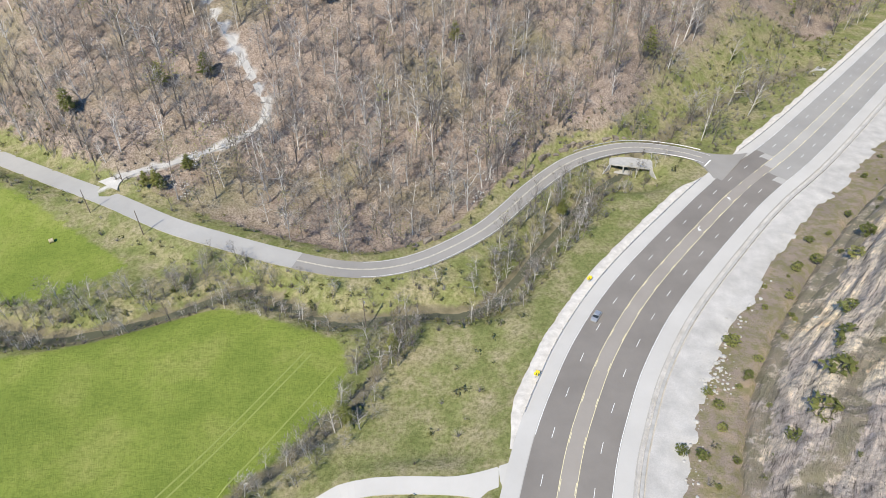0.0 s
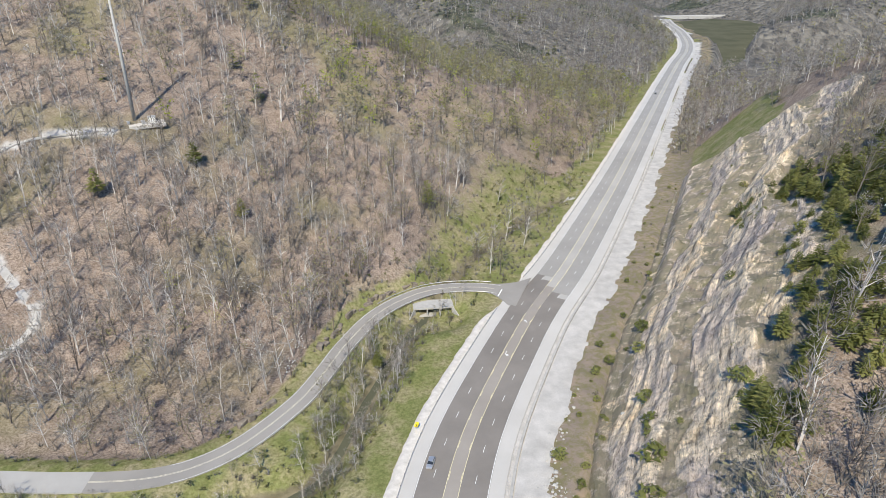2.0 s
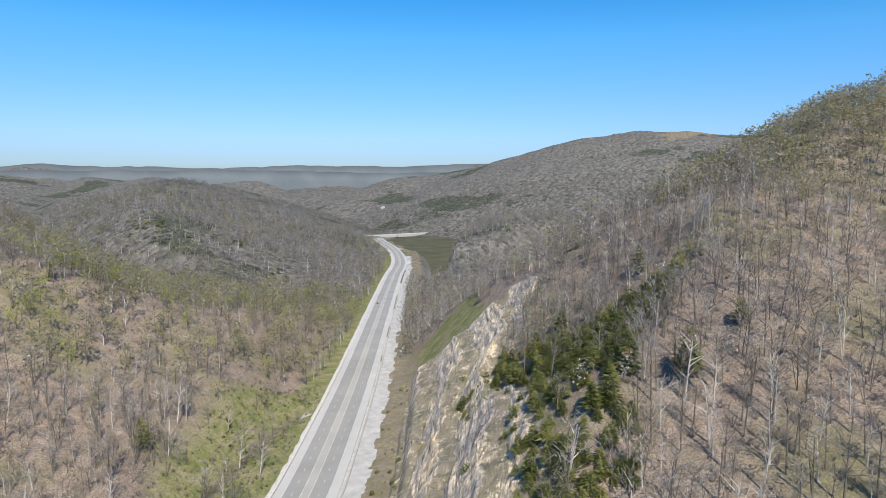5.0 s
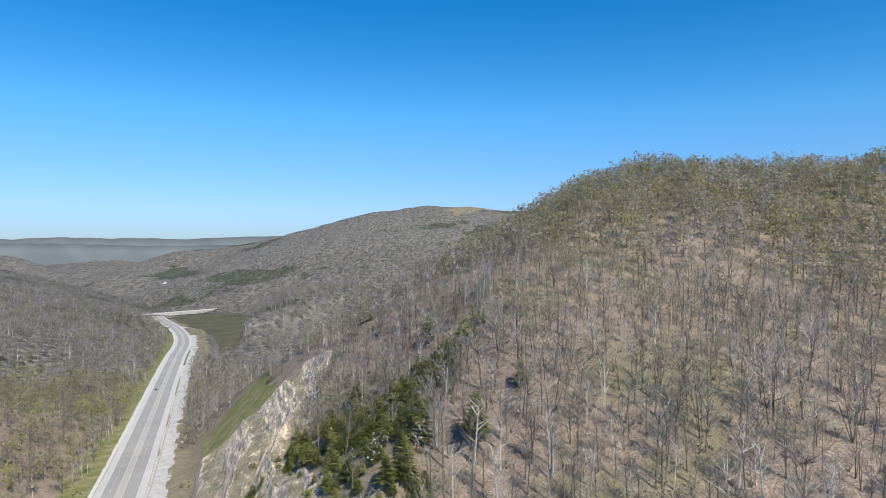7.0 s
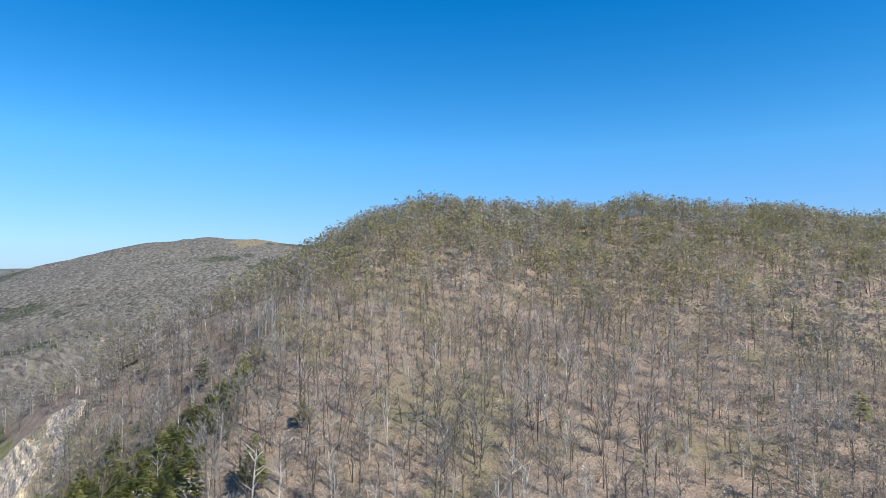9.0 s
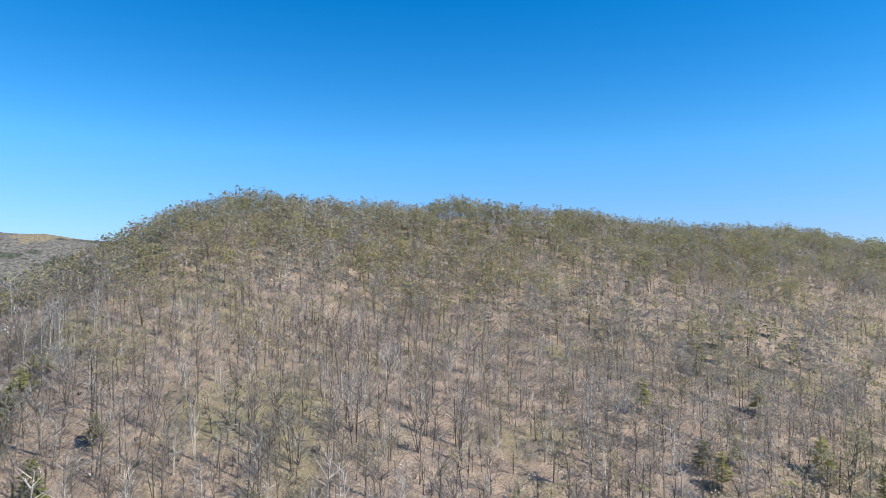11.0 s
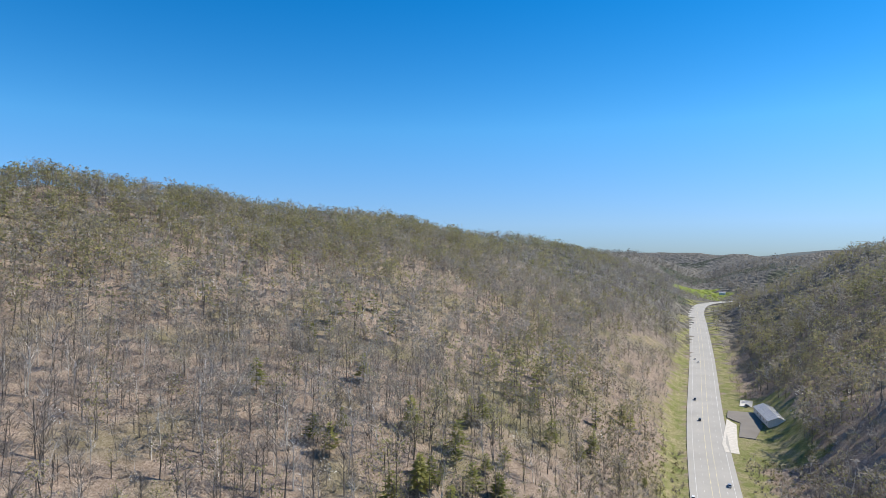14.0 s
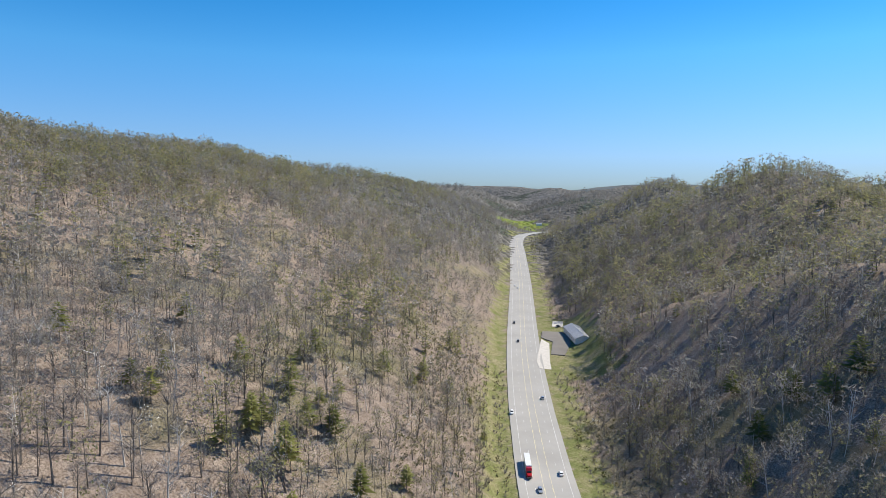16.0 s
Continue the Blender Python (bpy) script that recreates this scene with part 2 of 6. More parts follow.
M_GRAVEL = two_tone("gravel", (0.55, 0.515, 0.46), (0.80, 0.755, 0.69), 0.6, 0.95, 0.1, 0.03, 5)
M_BENCH = two_tone("bench_gravel", (0.43, 0.413, 0.385), (0.64, 0.615, 0.575), 0.2, 0.95, 0.1, 0.02, 3)
M_CONCRETE = two_tone("concrete", (0.40, 0.39, 0.36), (0.55, 0.53, 0.50), 0.6, 0.9, 0.2, 0.01, 8)
M_STEEL = two_tone("galvanised_steel", (0.36, 0.36, 0.36), (0.5, 0.5, 0.5), 1.0, 0.5, 0.5, metal=0.35)
M_WOOD = two_tone("weathered_pole_wood", (0.11, 0.085, 0.065), (0.24, 0.20, 0.165), 1.2, 0.9)
M_BARK = two_tone("bark", (0.10, 0.086, 0.075), (0.21, 0.186, 0.165), 0.12, 0.95)
M_BARK_PALE = two_tone("pale_bark", (0.42, 0.39, 0.36), (0.62, 0.59, 0.55), 0.6, 0.9)
M_TWIG = island_mat("bare_twigs", [(0.05, (0.17, 0.148, 0.13)), (0.32, (0.25, 0.226, 0.205)), (0.58, (0.31, 0.285, 0.262)), (0.78, (0.38, 0.352, 0.326)), (0.95, (0.52, 0.49, 0.46))], (0.27, 0.25, 0.18), 0.3, through_light=0.42)
M_BUD = island_mat("spring_buds", [(0.05, (0.22, 0.208, 0.115)), (0.4, (0.30, 0.285, 0.145)), (0.7, (0.36, 0.34, 0.155)), (0.95, (0.45, 0.41, 0.19))], (0.31, 0.275, 0.20), 0.55, through_light=0.5, veil=0.12)
M_TWIG_HAZE = island_mat("fine_twigs", [(0.05, (0.25, 0.222, 0.198)), (0.3, (0.33, 0.302, 0.275)), (0.55, (0.39, 0.36, 0.332)), (0.72, (0.36, 0.33, 0.245)), (0.95, (0.46, 0.43, 0.40))], (0.37, 0.335, 0.25), 0.3, through_light=0.5, veil=0.2)
M_FAR_CROWN = island_mat("distant_crowns", [(0.1, (0.21, 0.197, 0.18)), (0.5, (0.25, 0.235, 0.212)), (0.9, (0.30, 0.28, 0.24))], (0.26, 0.24, 0.185), 0.5, through_light=0.5)
M_FAR_PINE = island_mat("distant_pines", [(0.1, (0.07, 0.085, 0.05)), (0.9, (0.115, 0.13, 0.075))], through_light=0.3)
M_LIME = island_mat("young_leaves", [(0.0, (0.22, 0.26, 0.04)), (0.5, (0.32, 0.36, 0.075)), (1.0, (0.42, 0.46, 0.12))])
M_PINE = island_mat("pine_needles", [(0.05, (0.13, 0.15, 0.05)), (0.5, (0.225, 0.24, 0.085)), (0.95, (0.33, 0.33, 0.125))], through_light=0.5)
M_BLOSSOM = island_mat("white_blossom", [(0.0, (0.62, 0.60, 0.55)), (1.0, (0.85, 0.84, 0.80))])
M_SCRUB = island_mat("scrub_leaves", [(0.0, (0.09, 0.11, 0.03)), (0.5, (0.17, 0.18, 0.06)), (1.0, (0.26, 0.24, 0.11))], (0.22, 0.19, 0.14), 0.6)


def water_material():
    m = Nodes("water", 0.3, 0.0)
    m.bump(m.noise(0.8, 3), 0.15, 0.05)
    return m.colour(m.ramp(m.noise(0.02, 3), [(0.3, (0.075, 0.080, 0.055)), (0.7, (0.115, 0.115, 0.080))]))


M_WATER = water_material()


# ---- plan: lines of the roads and streams ----
def spline(points, step):
    """A smooth line through points (any number of values each), sampled about every step metres."""
    p = np.array(points, float)
    p = np.vstack([2 * p[0] - p[1], p, 2 * p[-1] - p[-2]])
    out = []
    for i in range(1, len(p) - 2):
        n = max(2, int(np.linalg.norm((p[i + 1] - p[i])[:2]) / step))
        for k in range(n):
            t = k / n
            out.append(0.5 * (2 * p[i] + (p[i + 1] - p[i - 1]) * t + (2 * p[i - 1] - 5 * p[i] + 4 * p[i + 1] - p[i + 2]) * t * t + (3 * p[i] - p[i - 1] - 3 * p[i + 1] + p[i + 2]) * t ** 3))
    out.append(p[-2])
    return np.array(out)


HIGHWAY = spline([
    (1110, 1430, -53.0), (1040, 1318, -51.0), (948, 1168, -45.6), (828, 996, -38.7), (727, 870, -33.5), (616, 750, -28.0), (498, 619, -22.4),
    (377, 483, -16.3), (255, 346, -10.3), (194, 279, -7.4), (139, 220, -4.7), (109, 191, -3.4), (90, 170.5, -2.5), (61, 136.2, -1.0),
    (45.4, 113.5, 0), (35.6, 94.8, 0.7), (26.3, 71, 1.4), (15, 25, 2.6), (14, -25, 3.4), (27, -80, 4.2), (52, -130, 4.8), (84, -178, 5.2),
    (123, -236, 5.9), (152, -282, 7.1), (188, -341, 9.7), (248, -445, 13.9), (373, -671, 22.4), (502, -899, 31.0), (583, -1041, 36.4),
    (634, -1150, 40.6), (645, -1221, 42.7), (618, -1290, 44.0), (540, -1360, 45.0)], 6)
SIDE_ROAD = spline([(107.6, 200.8, -3.3), (93, 212, -3.4), (72, 216.5, -3.6), (50.5, 207.7, -3.6), (33.6, 190.5, -3.4), (22.3, 175.1, -3.2), (12.1, 162.7, -3),
                    (-4.2, 150, -3), (-17.8, 144.7, -3), (-31.5, 144.7, -3), (-49.7, 150, -3), (-69.1, 157.4, -3), (-90, 166.2, -3), (-114.1, 179.9, -3),
                    (-139.6, 192.9, -3), (-167.8, 207.5, -3), (-230, 240, -3), (-340, 270, -3)], 4)
GRAVEL_TRACK = spline([(-120, 184, -2.8), (-114.9, 191.8, -0.8), (-99.8, 198.5, 0), (-81.6, 209.5, 2), (-71, 219, 4.5), (-68.6, 227.9, 7.7), (-72.9, 235.3, 11), (-83, 251, 19.5), (-98.7, 275.4, 31), (-102.5, 290.4, 39), (-92.8, 305, 44.6), (-77.5, 316.5, 47.8), (-57.7, 319.3, 48.2), (-38, 323, 47.5)], 5)
DRIVE = spline([(24, 70, 1.2), (12.3, 71.3, 1.12), (2, 72.3, -0.9), (-10.2, 73.6, -3), (-19.9, 73, -4), (-28, 69, -5), (-60, 45, -6), (-110, 10, -6)], 4)
CREEK = spline([(-330, 120, -9.2), (-230, 122, -9.2), (-160, 126, -9), (-126, 124.9, -9), (-112, 121, -9), (-93.8, 124.9, -9), (-75.4, 132.8, -8.8), (-61, 141, -8.8), (-47.9, 135.4, -8.8), (-35, 128.4, -8.7),
                (-23.4, 127.2, -8.7), (-13.8, 130, -8.7), (-0.7, 130.8, -8.6), (10, 131.5, -8.6), (20, 142, -8.5), (36, 166, -8.5), (54, 191, -8.4), (70.9, 208.4, -8.4), (84, 224, -8.4), (105, 248, -9), (150, 285, -11), (190, 310, -12)], 4)
DITCH = spline([(-10, 128, -8.2), (-16, 112, -7.6), (-22, 98, -7.2), (-34, 83, -6.8), (-52, 68, -6.6), (-90, 40, -6.4)], 4)
SOUTH_CREEK = spline([(268, -560, 13.5), (300, -606, 16), (370, -737, 20.5), (450, -900, 27), (500, -990, 31)], 8)

# crests of the hills: x, y, height
CRESTS = [
    (0.40, 30, [(285, 268, 24), (330, 255, 58), (379, 242, 86), (426, 222, 106), (465, 182, 134), (505, 121, 180), (532, 30, 177), (560, -78, 186), (603, -243, 176), (671, -436, 173), (766, -643, 170), (887, -951, 156), (1143, -1517, 148), (1350, -2100, 141)]),
    (0.52, 30, [(-120, -130, 60), (-60, -330, 95), (0, -520, 100), (132, -790, 149), (230, -930, 108), (330, -1080, 132), (380, -1330, 130), (500, -1800, 135)]),
    (0.42, 25, [(-60, -330, 100), (31, -358, 98), (104, -398, 62), (150, -412, 36)]),
    (0.42, 50, [(-700, 540, 160), (-420, 610, 172), (-240, 680, 190), (-120, 700, 185), (-50, 705, 170), (0, 745, 150), (53, 775, 122), (110, 800, 92), (180, 830, 55), (260, 860, 30)]),
    (0.45, 30, [(-260, -880, 140), (-60, -930, 142), (20, -960, 138), (80, -1010, 112)]),
    (0.30, 60, [(350, 1200, 60), (500, 1500, 80), (760, 1900, 95), (900, 2500, 110)]),
    (0.32, 60, [(700, 420, 70), (900, 560, 62), (1100, 800, 40), (1300, 1000, 30)]),
    (0.30, 80, [(1900, 2200, 115), (2264, 1968, 148), (2380, 1826, 208), (2516, 1634, 297), (2673, 1362, 320), (2774, 1143, 303), (3100, 700, 300)]),
    (0.32, 60, [(700, -1700, 100), (900, -2100, 130), (1300, -2600, 150), (2000, -3000, 170)]),
    (0.34, 60, [(100, -1700, 130), (300, -2300, 150), (500, -3000, 160)]),
]


def along(line, x, y):
    """Nearest point of a line: signed distance (positive to the right of its course reversed, i.e. east), height, index."""
    best = np.full(x.shape, 1e9)
    sign, zz, ss = np.zeros(x.shape), np.zeros(x.shape), np.zeros(x.shape)
    for i in range(len(line) - 1):
        a, b = line[i], line[i + 1]
        dx, dy = b[0] - a[0], b[1] - a[1]
        l2 = dx * dx + dy * dy
        t = np.clip(((x - a[0]) * dx + (y - a[1]) * dy) / l2, 0, 1)
        px, py = x - a[0] - t * dx, y - a[1] - t * dy
        d2 = px * px + py * py
        m = d2 < best
        best = np.where(m, d2, best)
        sign = np.where(m, np.sign(dx * py - dy * px), sign)
        zz = np.where(m, a[2] + t * (b[2] - a[2]), zz)
        ss = np.where(m, i + t, ss)
    return np.sqrt(best) * sign, zz, ss


def value_noise(x, y, size, seed):
    """Smooth noise from -1 to 1 with the given wavelength."""
    r = np.random.RandomState(seed).rand(257, 257) * 2 - 1
    u, v = x / size + 1000.5, y / size + 1000.5
    i, j = np.floor(u).astype(int), np.floor(v).astype(int)
    fu, fv = u - i, v - j
    fu, fv = fu * fu * (3 - 2 * fu), fv * fv * (3 - 2 * fv)
    i, j, i1, j1 = i % 257, j % 257, (i + 1) % 257, (j + 1) % 257
    return (r[i, j] * (1 - fu) + r[i1, j] * fu) * (1 - fv) + (r[i, j1] * (1 - fu) + r[i1, j1] * fu) * fv


def step01(a, b, v):
    t = np.clip((v - a) / (b - a), 0, 1)
    return t * t * (3 - 2 * t)


def smooth_max(a, b, k):
    h = np.clip(0.5 + 0.5 * (a - b) / k, 0, 1)
    return b + (a - b) * h + k * h * (1 - h)


def coarse_line(line, n):
    return np.vstack([line[::n], line[-1:]])


LAKE = np.array([(690, 790), (760, 835), (860, 962), (965, 1110), (1035, 1255), (1085, 1375), (1230, 1395), (1290, 1330), (1262, 1215), (1080, 1060), (930, 935), (800, 818), (722, 752), (682, 732)], float)
LAKE_Z = -54.0


def in_poly(poly, x, y):
    poly = np.array(poly, float)
    inside = np.zeros(np.shape(x), bool)
    for (x0, y0), (x1, y1) in zip(poly, np.roll(poly, -1, 0)):
        hit = ((y0 > y) != (y1 > y)) & (x < (x1 - x0) * (y - y0) / (y1 - y0 + 1e-12) + x0)
        inside ^= hit
    return inside


def poly_soft(poly, x, y, w=2.5):
    """1 inside a polygon, 0 outside, with a soft edge."""
    loop = np.array([(*p, 0.0) for p in poly] + [(*poly[0], 0.0)])
    q = np.abs(along(loop, x, y)[0])
    return step01(-w, w, np.where(in_poly(poly, x, y), q, -q))


FIELD_A = [(-175, 98), (-117.6, 110.8), (-97.6, 116.7), (-77.7, 126.3), (-64.5, 130.8), (-48.8, 126.3), (-28.6, 118.8), (-25.1, 108.9), (-27.2, 96.4), (-35, 85.2), (-44.5, 75.2), (-60, 60), (-120, 20), (-220, 10), (-260, 80)]
FIELD_B = [(-320, 240), (-240, 228), (-158.5, 187.6), (-142.2, 179.1), (-117.8, 163.4), (-97.6, 149.4), (-106.7, 141.6), (-119, 131.9), (-170, 134), (-320, 134)]


VALLEY = [(-400, -40), (-60, 20), (16, 62), (24, 90), (50, 130), (74, 170), (104, 202), (72, 214), (40, 196), (16, 162), (-18, 141), (-50, 147), (-120, 178), (-180, 207), (-400, 300)]


def natural(x, y):
    d, z, _ = along(coarse_line(HIGHWAY, 8), x, y)
    far = step01(350, 1400, np.abs(d))
    base = np.where(np.abs(d) < 1e9, z, 0) * (1 - 0.6 * far) - 7.0 + far * (22 + 66 * value_noise(x, y, 460, 3) + 42 * value_noise(x, y, 230, 4) + 12 * value_noise(x, y, 110, 14))
    rim = step01(3000, 4300, np.hypot(x, y))
    base = base + rim * (78 + 75 * value_noise(x, y, 620, 9))
    hill = np.full(x.shape, -200.0)
    for slope, r, pts in CRESTS:
        for cx, cy, cz in spline(pts, 45):
            dd = (x - cx) ** 2 + (y - cy) ** 2
            hill = np.maximum(hill, cz - slope * (np.sqrt(dd + r * r) - r))
    hill = hill - 0.35 * np.maximum(y - 105, 0) * step01(310, 400, x) * step01(900, 600, y) - 0.25 * np.maximum(x + 30, 0) * step01(420, 560, y) * step01(420, 200, x)
    out = smooth_max(hill, base, 14.0)
    up = step01(0, 60, out - z)
    out = out + up * (7 * value_noise(x, y, 130, 5) + 3.5 * value_noise(x, y, 55, 6)) + 0.5 * value_noise(x, y, 18, 7) * step01(14, 40, np.abs(d))
    return out


def crest_of(s):
    """How far from the highway's axis the top of the rock cutting lies, along the line."""
    return np.interp(s, [228, 235, 240, 245, 249, 253, 258, 264, 266, 269, 275, 280, 288], [100, 114, 102, 90, 78, 76, 88, 87, 83, 72, 64, 57, 50])


PINE_BELT = [(203, 192), (216, 198), (230, 192), (228, 168), (226, 140), (250, 126), (280, 126), (262, 112), (236, 113), (207, 108), (186, 100), (166, 92), (143, 81), (118, 66), (98, 78), (124, 102), (158, 117), (186, 147), (192, 172)]


def cut_profile(d, z, s, y, cut=0.95):
    """Highest ground that the highway's cutting leaves."""
    wide = step01(-140, -20, y)
    foot = 20 + 18 * wide
    east = z + 0.2 + np.maximum(d - foot, 0) * (0.7 + (cut - 0.7) * wide) + np.clip((d - 25) / 13, 0, 1) * 1.6 * wide - 0.25 * np.maximum(d - crest_of(s), 0) * wide
    west = z - 1.0 + np.maximum(-d - 40, 0) * 0.8
    return np.where(d > 0, east, west)


def terrain(x, y, cut=0.95):
    z = natural(x, y)
    d, hz, s = along(HIGHWAY, x, y)
    z = np.minimum(z, cut_profile(d, hz, s, y, cut))
    # embankment and platform
    edge = np.where(d > 0, d - 24.5, -d - 15.5)
    z = np.maximum(z, np.where(edge < 60, hz - 0.15 - 0.5 * np.maximum(edge, 0), -1e9))
    z = np.where(edge < 0, hz - 0.35 - 0.5 * np.exp(-((d - 15.5) / 1.2) ** 2), z)
    for line, half, side in ((SIDE_ROAD, 7.0, 0.6), (GRAVEL_TRACK, 3.0, 0.9), (DRIVE, 4.0, 0.5)):
        q, qz, _ = along(line, x, y)
        q = np.abs(q) - half
        ok = edge > 0
        z = np.where(ok, np.clip(z, qz - 0.2 - side * np.maximum(q, 0), qz - 0.2 + side * 1.6 * np.maximum(q, 0)), z)
    q_road = np.abs(along(SIDE_ROAD, x, y)[0])
    for line, half, depth in ((CREEK, 2.2, 1.0), (DITCH, 0.9, 0.5), (SOUTH_CREEK, 2.5, 0.8)):
        q, qz, _ = along(line, x, y)
        q = np.abs(q) - half
        ok = (edge > 0) & (q_road > 5.6)
        z = np.where(ok, np.minimum(z, qz - depth + np.maximum(q + 1.2, 0) * 0.75), z)
    # open channel before the culvert under the side road
    pit = np.hypot((x - 69) / 1.25, y - 199)
    z = np.where((pit < 16) & (edge > 0), np.minimum(z, -8.4 + 0.8 * np.maximum(pit - 7.5, 0)), z)
    lake = in_poly(LAKE, x, y)
    z = np.where(lake & (edge > 0), np.minimum(z, LAKE_Z - 2), z)
    return z


def link_mesh(name, verts, faces_flat, sizes, mats, mat_index=None, smooth=False):
    """A mesh object from arrays; faces_flat holds the corners of all faces, sizes the corners of each."""
    me = bpy.data.meshes.new(name)
    me.vertices.add(len(verts))
    me.vertices.foreach_set("co", np.asarray(verts, np.float32).ravel())
    me.loops.add(len(faces_flat))
    me.loops.foreach_set("vertex_index", np.asarray(faces_flat, np.int32))
    me.polygons.add(len(sizes))
    starts = np.concatenate([[0], np.cumsum(sizes)[:-1]])
    me.polygons.foreach_set("loop_start", starts.astype(np.int32))
    me.polygons.foreach_set("loop_total", np.asarray(sizes, np.int32))
    if mat_index is not None:
        me.polygons.foreach_set("material_index", np.asarray(mat_index, np.int32))
    me.polygons.foreach_set("use_smooth", np.full(len(sizes), smooth))
    for m in mats:
        me.materials.append(m)
    me.update(calc_edges=True)
    return new(name, me)


def grid_faces(nu, nv):
    i = (np.arange(nu - 1)[:, None] * nv + np.arange(nv - 1)[None]).ravel()
    return np.stack([i, i + nv, i + nv + 1, i + 1], 1).ravel(), np.full(len(i), 4)


# ---- ground sheet ----
def axis_points(n, centre, reach, tight):
    u = np.linspace(-1, 1, n)
    return centre + reach * np.sinh(tight * u) / math.sinh(tight)


GX, GY = axis_points(345, 60, 4700, 4.8), axis_points(345, 60, 4700, 4.8)
gx, gy = np.meshgrid(GX, GY, indexing="ij")
GZ = terrain(gx, gy)
gd, ghz, gs = along(HIGHWAY, gx, gy)


def ground_masks(x, y, d, z):
    """How far each kind of cover reaches: field, rough grass, bare soil, mud, gravel."""
    north = step01(-90, -30, y)
    q_side = np.abs(along(SIDE_ROAD, x, y)[0])
    q_track = np.abs(along(GRAVEL_TRACK, x, y)[0])
    q_creek = np.abs(along(CREEK, x, y)[0])
    q_ditch = np.abs(along(DITCH, x, y)[0])
    q_drive = np.abs(along(DRIVE, x, y)[0])
    field = np.maximum(poly_soft(FIELD_A, x, y), poly_soft(FIELD_B, x, y))
    soil = step01(20, 24, d) * step01(44, 40, d) * north
    gravel = np.maximum(step01(3.4, 1.6, q_track) * 0.8, step01(11, 13, d) * step01(18, 16, d) * north)
    rough = step01(-11, -13, d) * step01(-36, -31, d) * (y > -130)
    rough = np.maximum(rough, 0.85 * step01(-13, -15, d) * step01(-88, -42, d) * step01(62, 92, x) * step01(196, 208, y) * step01(352, 330, y))
    rough = np.maximum(rough, np.maximum(np.maximum(step01(13, 9, q_side), step01(17, 12, q_creek)), np.maximum(step01(11, 7, q_ditch), step01(11, 7, q_drive))) * 0.95)
    rough = np.maximum(rough, ((d < -9) & (d > -28) & (y <= -60)) * 0.8)
    rough = np.maximum(rough, ((d > 9) & (d < 30) & (y <= -60)) * 0.7)
    rough = np.maximum(rough, ((d < -9) & (d > -58) & (y < -385) & (y > -525)) * 0.9)
    rough = np.maximum(rough, ((d > 25) & (d < 85) & (y > 262) & (y < 345)) * 0.95)
    rough = np.maximum(rough, ((d > 11) & (d < 22) & (y > 320)) * 0.8)
    rough = np.maximum(rough, poly_soft([(-60, 60), (10, 66), (24, 95), (44, 130), (20, 142), (-18, 112), (-30, 90)], x, y))
    rough = np.maximum(rough, 0.9 * poly_soft([(-400, -40), (-60, 20), (16, 62), (24, 90), (50, 130), (74, 170), (104, 202), (72, 214), (40, 196), (16, 162), (-18, 141), (-50, 147), (-120, 178), (-180, 207), (-400, 300)], x, y))
    mud = np.maximum(step01(3.5, 2.3, q_creek) * 0.9, step01(2.6, 1.2, q_ditch) * 0.8)
    clear = in_poly([(362, -528), (378, -524), (403, -615), (398, -640), (376, -600)], x, y) | in_poly([(312, -415), (324, -472), (313, -455), (306, -425)], x, y)
    soil = np.maximum(soil, clear * 1.0)
    # meadow at the far end of the valley and the open top of the distant mountain
    meadow = in_poly([(690, -1320), (800, -1350), (870, -1450), (850, -1570), (740, -1480)], x, y)
    top = in_poly([(2500, 1350), (2750, 1360), (3000, 1180), (2950, 1050), (2700, 1180), (2450, 1230)], x, y)
    field = np.maximum(field, meadow * 0.9)
    soil = np.maximum(soil, top * 0.9)
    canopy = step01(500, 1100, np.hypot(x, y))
    return {"canopy": canopy, "field": field, "rough": rough, "soil": soil, "mud": mud, "gravel": gravel}


patch_zone = ((gd > 34) & (gd < np.minimum(crest_of(gs) + 2, 112)) & (gy > -60) & (gx < 330) & (gy < 262)).astype(float)
n_u, n_v = gx.shape
sheet_z = GZ - 2.0 * patch_zone
flat, sizes = grid_faces(n_u, n_v)
ground = link_mesh("ground", np.stack([gx, gy, sheet_z], -1).reshape(-1, 3), flat, sizes, [M_GROUND], smooth=True)
tagged(ground, "wooded valley ground with leaf litter, meadows and gravel", "ground", kind="structure")
for key, val in ground_masks(gx, gy, gd, GZ).items():
    a = ground.data.attributes.new(key, "FLOAT", "POINT")
    a.data.foreach_set("value", np.asarray(val, np.float32).ravel())


# ---- roads ----
def frame_of(line):
    t = np.gradient(line[:, :2], axis=0)
    t /= np.linalg.norm(t, axis=1)[:, None]
    return t, np.stack([-t[:, 1], t[:, 0]], 1)


def length_of(line):
    return np.concatenate([[0], np.cumsum(np.linalg.norm(np.diff(line[:, :2], axis=0), axis=1))])


def sample(line, s):
    """Position and left normal at lengths s along a line."""
    l = length_of(line)
    _, nrm = frame_of(line)
    return np.stack([np.interp(s, l, line[:, k]) for k in range(3)], 1), np.stack([np.interp(s, l, nrm[:, k]) for k in range(2)], 1)


